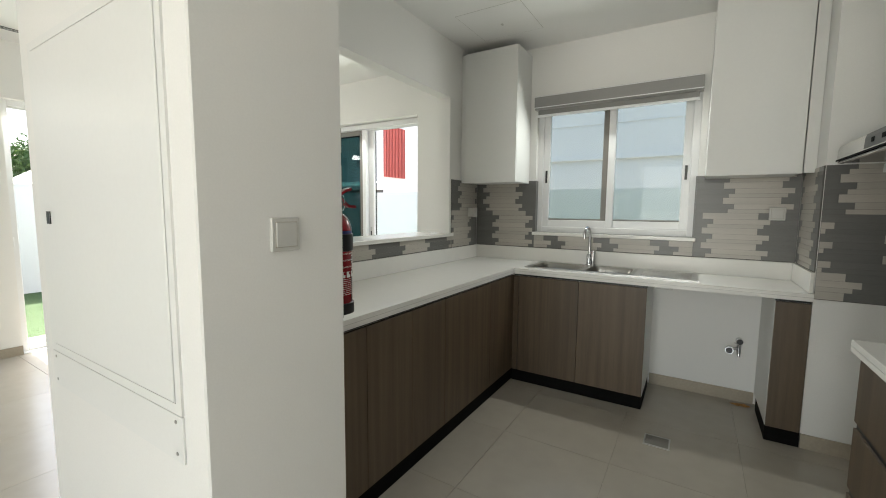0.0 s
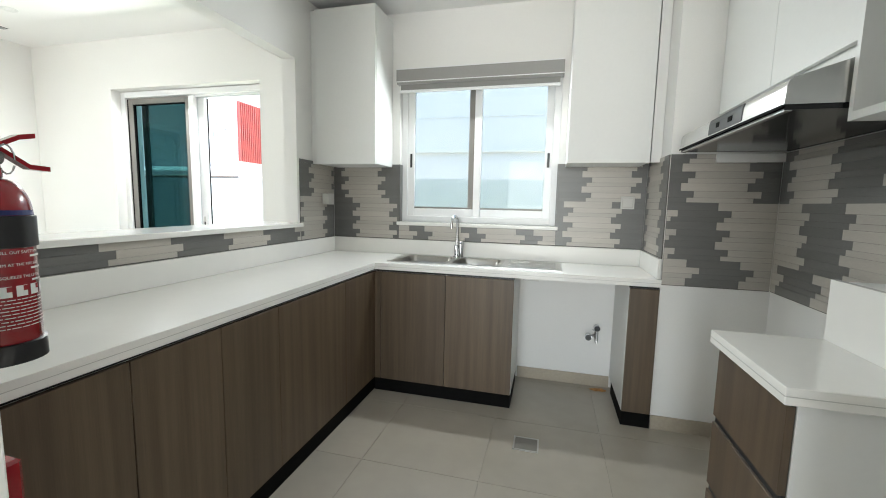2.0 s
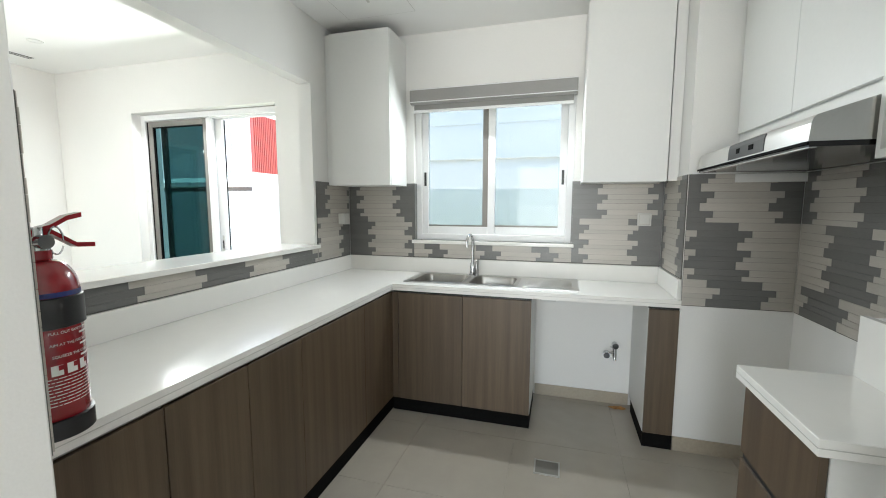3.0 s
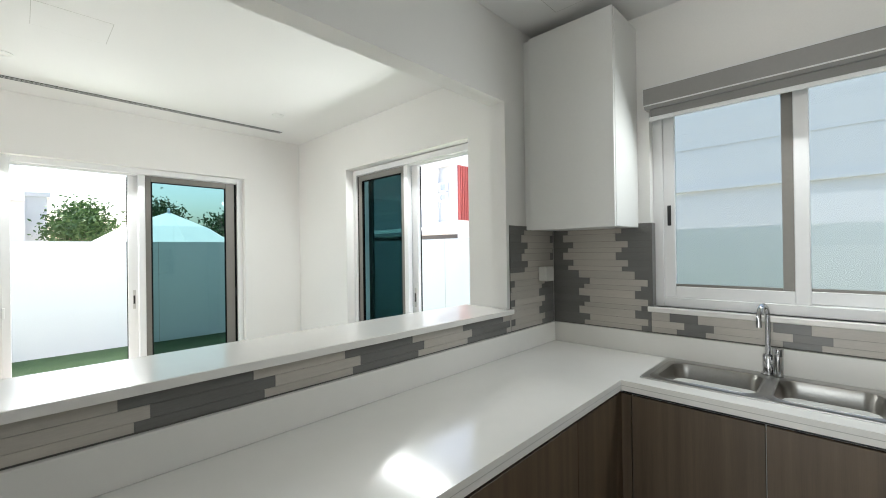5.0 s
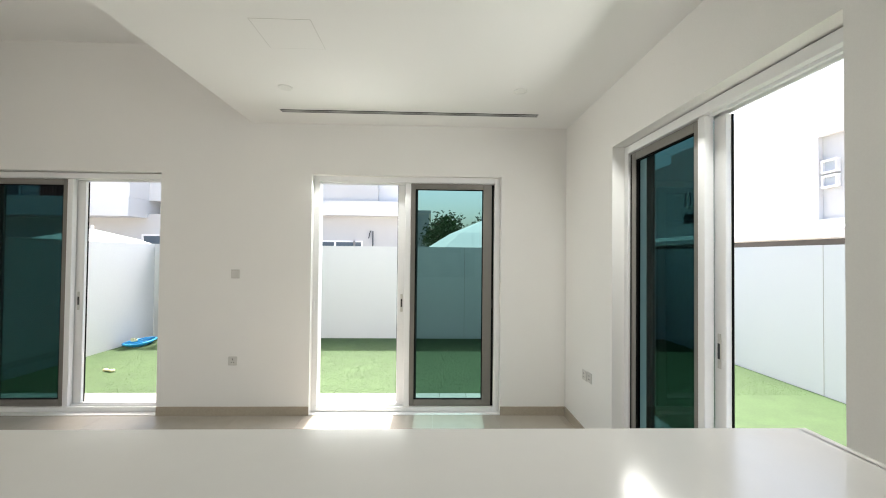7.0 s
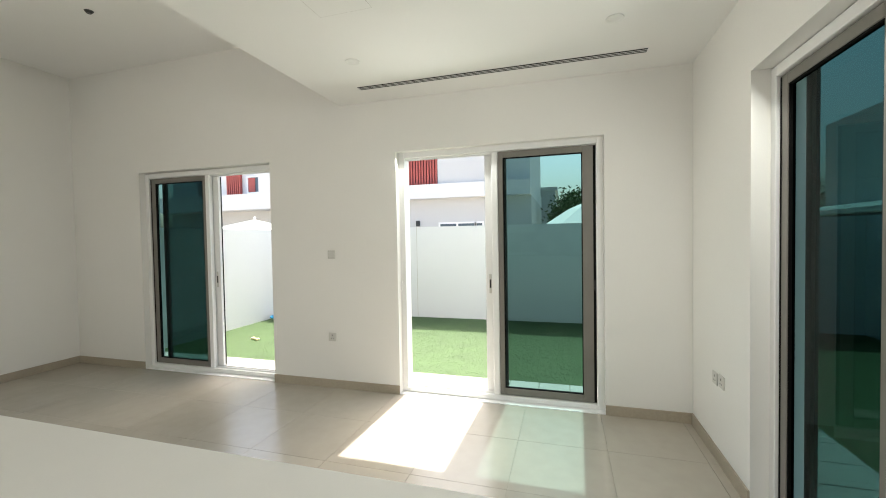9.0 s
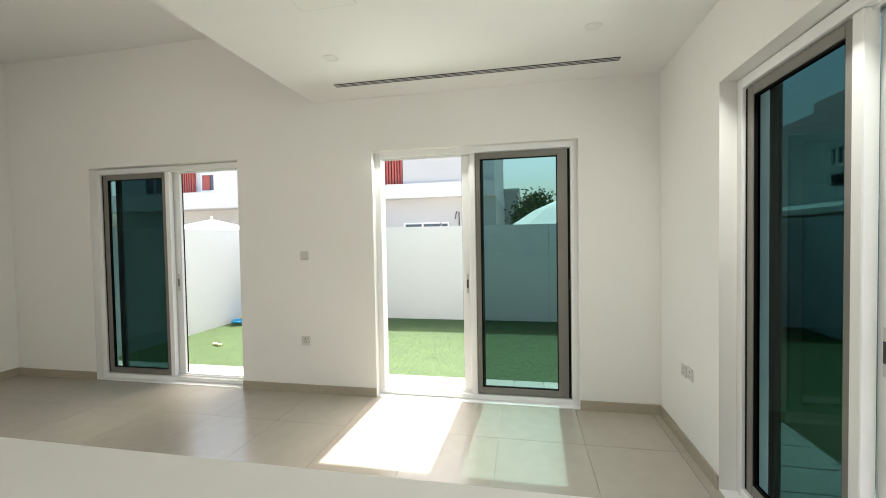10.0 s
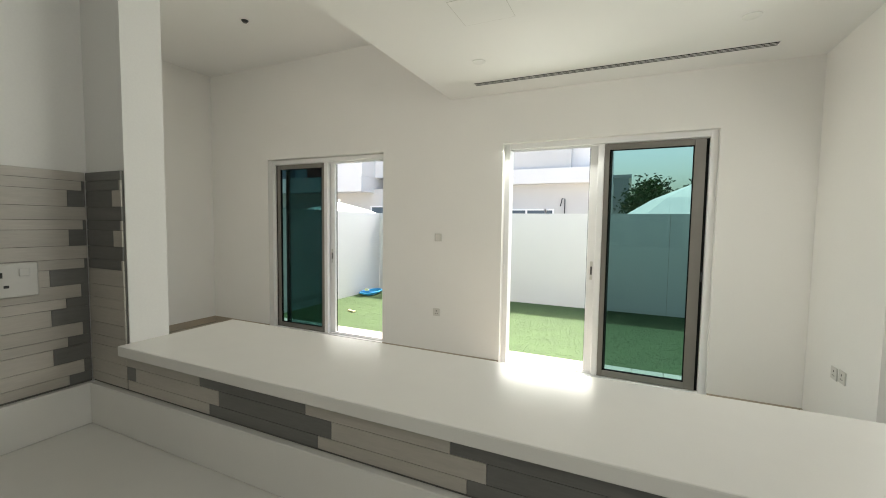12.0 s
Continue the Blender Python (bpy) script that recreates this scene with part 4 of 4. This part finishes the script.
for k, (x, y, h, r) in enumerate(((-24, 5.3, 4.6, 1.5), (-25, 8.2, 4.9, 1.7), (-24, 11.2, 4.4, 1.6), (-26, 14.2, 4.8, 1.8), (-25, 17.5, 4.6, 1.8))):
    tree(x, y, h, r, 10 + k)

# ---- ceiling fittings ----
def slot_diffuser(x, y0, y1, z):
    e = empty("air_diffuser", x, y0, z)
    L = y1 - y0
    part("frame", boxes((-0.045, -0.037, 0, L, -0.0025, 0.001), (0.037, 0.045, 0, L, -0.0025, 0.001), (-0.037, 0.037, 0, 0.006, -0.0025, 0.001), (-0.037, 0.037, L - 0.006, L, -0.0025, 0.001)), ALU_WHITE, e)
    for k in range(3):
        a = -0.0365 + k * 0.0247
        part("slot", boxes((a + 0.0005, a + 0.0175, 0.006, L - 0.006, -0.0016, 0.0005)), GASKET, e, "black air slot")
        if k < 2:
            part("vane", boxes((a + 0.0177, a + 0.0250, 0.006, L - 0.006, -0.0022, 0.0005)), ALU_WHITE, e)
    return tagged(e, "long white slot air diffuser with black slots", "air diffuser")


slot_diffuser(-4.878, 3.08, 5.402, ZL)


def downlight(x, y, z, dark=False):
    e = empty("downlight", x, y, z)
    bm = bmesh.new()
    turned(bm, [(0.040, 0.0), (0.040, -0.004), (0.052, -0.006), (0.054, -0.001), (0.054, 0.0)], 28)
    part("trim", bm, WHITE_CAB, e, smooth=True)
    bm = bmesh.new()
    turned(bm, [(0.0, -0.002), (0.0395, -0.002), (0.0395, 0.0)], 24)
    part("lens", bm, BLACK if dark else WHITE_CAB, e)
    return tagged(e, "small round recessed ceiling downlight with white trim, unlit", "downlight", "ceiling downlights")


for x, y in ((-2.70, 5.11), (-4.34, 5.12), (-4.37, 3.305)):
    downlight(x, y, ZL)
bm = bmesh.new()
turned(bm, [(0.0, -0.02), (0.02, -0.02), (0.032, -0.006), (0.036, 0.0)], 20)
sens = part("ceiling_sensor", bm, BLACK, smooth=True)
sens.matrix_world = pose(-4.25, 0.76, ZH)
tagged(sens, "small black ceiling socket in the high ceiling", "sensor")
khatch = empty("ceiling_hatch", -1.30, 5.16, ZK)
part("gap", boxes((-0.252, 0.252, -0.252, -0.249, -0.0006, 0.0004), (-0.252, 0.252, 0.249, 0.252, -0.0006, 0.0004), (-0.252, -0.249, -0.249, 0.249, -0.0006, 0.0004), (0.249, 0.252, -0.249, 0.249, -0.0006, 0.0004)), SEAM, khatch)
part("panel", boxes((-0.2485, 0.2485, -0.2485, 0.2485, -0.0015, 0.0005)), CEILING, khatch)
part("latch", boxes((-0.008, 0.008, 0.02, 0.05, -0.004, -0.0016)), PLATE, khatch)
tagged(khatch, "flush white ceiling access hatch", "hatch")
hatch = empty("ceiling_hatch", -3.61, 3.595, ZL)
part("gap", boxes((-0.16, 0.16, -0.17, -0.1675, -0.0006, 0.0004), (-0.16, 0.16, 0.1675, 0.17, -0.0006, 0.0004), (-0.16, -0.1575, -0.1675, 0.1675, -0.0006, 0.0004), (0.1575, 0.16, -0.1675, 0.1675, -0.0006, 0.0004)), SEAM, hatch)
part("panel", boxes((-0.157, 0.157, -0.167, 0.167, -0.0015, 0.0005)), CEILING, hatch)
tagged(hatch, "flush white ceiling access hatch", "hatch")


# ---- switches and sockets ----
def wall_plate(kind, x, y, z, rz, label, w=0.086, h=0.086):
    e = empty("light_switch" if kind == "switch" else "wall_socket")
    e.matrix_world = pose(x, y, z, 0, 0, rz)
    part("plate", boxes((-w / 2, w / 2, -0.009, 0.0, -h / 2, h / 2), bevel=0.003), PLATE, e)
    if kind == "switch":
        bm = boxes((-w / 2 + 0.012, w / 2 - 0.012, -0.0125, -0.0088, -h / 2 + 0.012, h / 2 - 0.012), bevel=0.002)
        part("rocker", bm, PLATE, e)
        # darker backing, a painted line of shade round the rocker
        part("shadow_line", boxes((-w / 2 + 0.0105, w / 2 - 0.0105, -0.0098, -0.0091, -h / 2 + 0.0105, h / 2 - 0.0105)), GROUT, e)
    else:
        part("socket_hole", boxes((-0.005, 0.005, -0.0096, -0.0085, 0.008, 0.022), (-0.016, -0.006, -0.0096, -0.0085, -0.018, -0.011), (0.006, 0.016, -0.0096, -0.0085, -0.018, -0.011)), BLACK, e)
        if w > 0.1:
            part("rocker", boxes((0.035, 0.055, -0.0125, -0.0088, 0.01, 0.03), bevel=0.001), PLATE, e)
    return tagged(e, label, "switch" if kind == "switch" else "socket")


wall_plate("switch", PX, 2.855, 1.32, 90, "square white light switch on the wall pier")
wall_plate("switch", XG, 2.55, 1.362, 90, "square white light switch on the living room wall")
wall_plate("socket", XG, 2.54, 0.524, 90, "square white wall socket on the living room wall")
wall_plate("socket", -4.725, YN, 0.54, 0, "white wall socket near the patio door")
wall_plate("socket", -4.61, YN, 0.55, 0, "white wall socket near the patio door")
spur = empty("outlet_box")
spur.matrix_world = pose(XP + 0.012, 5.62, 1.36, 0, 0, 90)
part("box", boxes((-0.043, 0.043, -0.052, 0.0, -0.043, 0.043), bevel=0.004), PLATE, spur)
part("cover", boxes((-0.044, 0.044, -0.058, -0.0525, -0.044, 0.044), bevel=0.002), PLATE, spur)
tagged(spur, "white surface-mounted outlet box on the tiled splashback", "outlet")
wall_plate("switch", 0.52, YN - 0.012, 1.375, 0, "white switched outlet on the tiled splashback", 0.09, 0.09)
wall_plate("socket", -1.60, PY1 + 0.012, 1.36, 180, "white wall socket on the tiled wall pier", 0.146)

# ---- distribution board on the pier ----
db = empty("distribution_board", -1.375, PY0, 1.40)
part("surround", plate("y", (-0.43, -0.405, 0.405, 0.43), (-0.50, -0.475, 0.475, 0.50), lambda i, j: (i, j) != (1, 1), -0.006, 0.0), WHITE_CAB, db)
part("door", boxes((-0.402, 0.402, -0.009, 0.0, -0.472, 0.472), bevel=0.002), WHITE_CAB, db)
part("latch", boxes((-0.355, -0.325, -0.013, -0.0085, -0.07, -0.03), bevel=0.001), BLACK, db, "black latch")
part("lower_plate", boxes((-0.43, 0.43, -0.006, 0.0, -0.62, -0.503), bevel=0.001), WHITE_CAB, db)
for sx in (-0.40, 0.40):
    for sz in (-0.60, -0.52):
        bm = bmesh.new()
        tube(bm, (sx, -0.0075, sz), (sx, -0.005, sz), 0.005, n=10)
        part("screw", bm, STEEL, db)
tagged(db, "white flush electrical distribution board on the pier", "fuse box")

# ---- fire extinguisher ----
ext = empty("fire_extinguisher", -0.952, 3.121, 1.047, 90)
R = 0.056
bm = bmesh.new()
prof = [(0.0, 0.004), (R * 0.9, 0.004), (R, 0.012), (R, 0.262)]
for i in range(1, 9):
    a = radians(90 * i / 8)
    prof.append((0.020 + (R - 0.020) * math.cos(a), 0.262 + 0.062 * math.sin(a)))
prof += [(0.022, 0.326), (0.022, 0.342), (0.0, 0.342)]
turned(bm, prof, 40)
body = part("cylinder", bm, RED, ext, "glossy red cylinder", smooth=True)
bm = bmesh.new()
turned(bm, [(R - 0.002, 0.0), (R + 0.005, 0.0), (R + 0.005, 0.034), (R - 0.001, 0.036)], 40)
part("base_ring", bm, BLACK, ext, "black rubber base", smooth=True)
bm = bmesh.new()
turned(bm, [(R - 0.001, 0.203), (R + 0.004, 0.205), (R + 0.004, 0.258), (R - 0.001, 0.26)], 40)
part("strap", bm, BLACK, ext, "black strap round the cylinder", smooth=True)
bm = bmesh.new()
turned(bm, [(R + 0.0006, 0.2602), (R - 0.0002, 0.269)], 40)
part("tape", bm, BLUE, ext)
bm = bmesh.new()
turned(bm, [(0.0, 0.342), (0.017, 0.342), (0.017, 0.362), (0.013, 0.368), (0.013, 0.384), (0.0, 0.384)], 20)
tube(bm, (0, 0, 0.36), (-0.045, 0, 0.362), 0.009, n=12)
tube(bm, (0, -0.014, 0.358), (0, -0.030, 0.358), 0.013, n=16)
part("valve", bm, CHROME, ext, "silver valve with gauge", smooth=True)
for z0, z1, nm in ((0.380, 0.402, "squeeze_lever"), (0.372, 0.350, "carry_handle")):
    bm = bmesh.new()
    L = 0.072 if z1 > z0 else 0.092
    pts = [(-0.018, z0 - 0.006), (0.02, z0 + 0.004), (L * 0.66, z1 - 0.002), (L, z1 + (0.004 if z1 > z0 else -0.004))]
    prism(bm, [(u, v + 0.004) for u, v in pts] + [(u, v - 0.005) for u, v in reversed(pts)], "y", -0.010, 0.010)
    part(nm, bm, RED, ext)
bm = bmesh.new()
bent(bm, [(0.025 + 0.012 * math.cos(a), -0.012, 0.358 + 0.026 * math.sin(a)) for a in [radians(i * 24) for i in range(15)]], 0.0015, 6)
part("pull_ring", bm, CHROME, ext)


def wrapped_text(body_text, size, z, angle, parent, name="lettering"):
    c = bpy.data.curves.new(name, "FONT")
    c.body, c.size, c.align_x = body_text, size, "CENTER"
    tmp = bpy.data.objects.new(name, c)
    scene.collection.objects.link(tmp)
    bpy.context.view_layer.update()
    me = bpy.data.meshes.new_from_object(tmp.evaluated_get(bpy.context.evaluated_depsgraph_get()))
    bpy.data.objects.remove(tmp)
    bpy.data.curves.remove(c)
    bm = bmesh.new()
    bm.from_mesh(me)
    bpy.data.meshes.remove(me)
    bmesh.ops.subdivide_edges(bm, edges=bm.edges[:], cuts=1)
    rr = R + 0.0009
    for v in bm.verts:
        a = angle + v.co.x / rr
        v.co = Vector((rr * math.cos(a), rr * math.sin(a), z + v.co.y))
    return part(name, bm, LABEL_WHITE, parent)


def wrapped_bars(rows, parent, name, material=LABEL_WHITE, lift=0.0008):
    bm = bmesh.new()
    for a0, a1, z0, z1 in rows:
        n = max(2, int((a1 - a0) / 0.12))
        lo = [bm.verts.new(((R + lift) * math.cos(a0 + (a1 - a0) * i / n), (R + lift) * math.sin(a0 + (a1 - a0) * i / n), z0)) for i in range(n + 1)]
        hi = [bm.verts.new(((R + lift) * math.cos(a0 + (a1 - a0) * i / n), (R + lift) * math.sin(a0 + (a1 - a0) * i / n), z1)) for i in range(n + 1)]
        for i in range(n):
            bm.faces.new([lo[i], lo[i + 1], hi[i + 1], hi[i]])
    return part(name, bm, material, parent)


FA = radians(-80)
for k, words in enumerate(("PULL OUT SAFETY PIN", "AIM AT THE FIRE BASE", "SQUEEZE THE LEVER")):
    wrapped_text(words, 0.0070, 0.194 - 0.0215 * k, FA, body)
    wrapped_bars([(FA + 0.25, FA + 0.85, 0.1865 - 0.0215 * k, 0.190 - 0.0215 * k)], body, "small_print")
for k in range(4):
    a = FA - 0.62 + k * 0.40
    wrapped_bars([(a, a + 0.30, 0.119, 0.138)], body, "pictogram")
for k, ch in enumerate("ABC"):
    a = FA - 0.40 + k * 0.40
    wrapped_bars([(a - 0.04, a + 0.09, 0.1285, 0.1375)], body, "letter_patch", RED, 0.0012)
rnd = random.Random(7)
rows = []
for k in range(9):
    a = FA - 0.75
    while a < FA + 0.85:
        b = a + rnd.uniform(0.06, 0.28)
        rows.append((a, min(b, FA + 0.9), 0.1130 - 0.0062 * k, 0.1145 - 0.0062 * k))
        a = b + 0.035
wrapped_bars(rows, body, "small_print")
part("wall_bracket", boxes((-0.0815, -R + 0.002, -0.02, 0.02, 0.05, 0.30)), BLACK, ext, "black wall bracket")
tagged(ext, "red fire extinguisher with black strap hung on the wall pier", "fire extinguisher")
fb = empty("fire_blanket_box", -1.02, PY1, 0.70)
part("case", boxes((-0.13, 0.13, 0.001, 0.042, -0.18, 0.18), bevel=0.006), RED, fb)
part("pull_tab", boxes((-0.03, 0.03, 0.012, 0.030, -0.20, -0.1805)), LABEL_WHITE, fb)
tagged(fb, "red fire blanket box hung on the wall pier", "fire blanket")

# ---- baseboards ----
def skirting(name, *rows):
    return setting(name, boxes(*rows, bevel=0.001), BASEBOARD, "taupe porcelain skirting along the wall", "baseboard")


H, T = 0.085, 0.012
skirting("baseboard_west", (XG, XG + T, YS, D1[0], 0.0, H))
skirting("baseboard_west_middle", (XG, XG + T, D1[1], D2[0], 0.0, H))
skirting("baseboard_west_end", (XG, XG + T, D2[1], YN - T, 0.0, H))
skirting("baseboard_north", (XG, D3[0], YN - T, YN, 0.0, H))
skirting("baseboard_north_end", (D3[1], XPL, YN - T, YN, 0.0, H))
skirting("baseboard_hatch", (XPL - T, XPL, PY0, YN - T, 0.0, H))
skirting("baseboard_pier", (XPL, PX, PY0 - T, PY0, 0.0, H))
skirting("baseboard_pier_side", (PX, PX + T, PY0 - T, PY1, 0.0, H))
skirting("baseboard_bay", (-0.20, 0.475, YN - T, YN, 0.0, H))
skirting("baseboard_column", (0.645, XE, 5.252 - T, 5.252, 0.0, H))
skirting("baseboard_east", (XE - T, XE, 4.215, 5.24, 0.0, H))
skirting("baseboard_south", (XG + T, XE, YS, YS + T, 0.0, H))

# ---- splashback tiles ----
unit_grey = boxes((-0.5, 0.5, -0.5, 0.5, -0.5, 0.5))
ME_GREY = bpy.data.meshes.new("tile_strip_grey")
unit_grey.to_mesh(ME_GREY)
unit_grey.free()
ME_BEIGE = ME_GREY.copy()
ME_GREY.materials.append(TILE_GREY)
ME_BEIGE.materials.append(TILE_BEIGE)
ROW_H = (0.045, 0.037, 0.027)
ROW_SHIFT = (0.0, 0.068, 0.033)


def splashback(name, plane, at, out, u0, u1, z0, z1, starts, period=0.62, width=0.33, ztop=1.705):
    """Strips of two colours in stepped patches on a wall: plane 'x' or 'y' = at, facing out; u runs along the wall. starts: where the pale patch begins in each course of nine rows, from ztop down."""
    side = 1 if (plane == "y") == (out < 0) else -1
    def r(a, b, e, f, d0, d1):
        d0, d1 = sorted((at + out * d0, at + out * d1))
        return (d0, d1, a, b, e, f) if plane == "x" else (a, b, d0, d1, e, f)
    base = setting(name, boxes(r(u0, u1, z0, z1, 0.0005, 0.005)), TILE_JOINT, "grey and beige strip-tiled kitchen splashback", "splashback")
    k, ztp = 0, ztop
    while ztp > z0:
        c, row = divmod(k, 9)
        zb = ztp - ROW_H[row % 3]
        e, f = max(zb, z0), min(ztp, z1)
        if f - e > 0.006:
            s = starts[min(c, len(starts) - 1)] + side * ROW_SHIFT[row % 3]
            n0 = math.floor((u0 - s) / period) - 1
            for n in range(n0, n0 + int((u1 - u0) / period) + 4):
                L = s + n * period
                for p, q, light in ((L, L + width, True), (L + width, L + period, False)):
                    p, q = max(p, u0), min(q, u1)
                    if q - p > 0.006:
                        ob = new("tile_strip", ME_BEIGE if light else ME_GREY)
                        ob.parent = base
                        g = 0.0006
                        x = r(p + g, q - g, e + g, f - g, 0.004, 0.0085 if light else 0.008)
                        ob.location = ((x[0] + x[1]) / 2, (x[2] + x[3]) / 2, (x[4] + x[5]) / 2)
                        ob.scale = (x[1] - x[0], x[3] - x[2], x[5] - x[4])
        ztp, k = zb, k + 1
    return base


splashback("splashback_column", "y", 5.252, -1, 0.647, XE - 0.009, 0.893, 1.648, (0.708, 0.905, 1.04), 0.60)
splashback("splashback_east", "x", XE, -1, 3.46, 5.243, 0.893, 1.648, (4.85, 5.03, 5.19), 0.64)
splashback("splashback_column_side", "x", 0.645, -1, 5.255, YN - 0.01, 1.0455, 1.648, (5.42, 5.40), 0.62)
splashback("splashback_window_side", "y", YN, -1, XP + 0.009, WIN[0], 1.0455, 1.648, (-1.718, -1.615))
splashback("splashback_window_end", "y", YN, -1, WIN[1], 0.637, 1.0455, 1.648, (0.206, 0.089))
splashback("splashback_window_below", "y", YN, -1, WIN[0] + 0.0005, WIN[1] - 0.0005, 1.0455, 1.161, (-0.62, -0.98), 0.43, 0.30)
splashback("splashback_hatch_end", "x", XP, 1, 5.288, YN - 0.009, 1.0455, 1.648, (5.40, 5.26))
splashback("splashback_hatch_start", "x", XP, 1, PY1 + 0.009, 3.242, 1.0455, 1.648, (3.20, 3.0))
splashback("splashback_hatch_below", "x", XP, 1, 3.2425, 5.2875, 1.0455, 1.150, (3.88, 3.88), 0.665, 0.33)
splashback("splashback_pier", "y", PY1, 1, XP + 0.009, PX - 0.01, 1.0455, 1.648, (-1.745, -1.70))
for x0 in (WIN[0] + 0.0005, WIN[1] - 0.0085):
    setting("trim_window_tile", boxes((x0, x0 + 0.008, YN - 0.009, YN + 0.048, 1.192, 1.648)), TILE_GREY, "grey tile return in the window reveal", "tile trim")

# ---- floor tiles ----
TS, TG = 0.62, 0.0025
ME_TILES = {}
JX, JY = -4.0, 2.61
ix0, ix1 = math.floor((XG - JX) / TS), math.ceil((XE - JX) / TS)
iy0, iy1 = math.floor((YS - JY) / TS), math.ceil((YN - JY) / TS)
for i in range(ix0, ix1):
    for j in range(iy0, iy1):
        a, b = max(JX + i * TS, XG), min(JX + (i + 1) * TS, XE)
        c, d = max(JY + j * TS, YS), min(JY + (j + 1) * TS, YN)
        if b - a < 0.01 or d - c < 0.01:
            continue
        key = (round(b - a, 3), round(d - c, 3))
        if key not in ME_TILES:
            bm = boxes((-(b - a) / 2 + TG / 2, (b - a) / 2 - TG / 2, -(d - c) / 2 + TG / 2, (d - c) / 2 - TG / 2, -0.012, 0.0))
            me = bpy.data.meshes.new("floor_tile")
            bm.to_mesh(me)
            bm.free()
            me.materials.append(FLOOR_TILE)
            ME_TILES[key] = me
        ob = new("floor_tile", ME_TILES[key])
        ob.parent = floor
        ob.location = ((a + b) / 2, (c + d) / 2, 0.0)
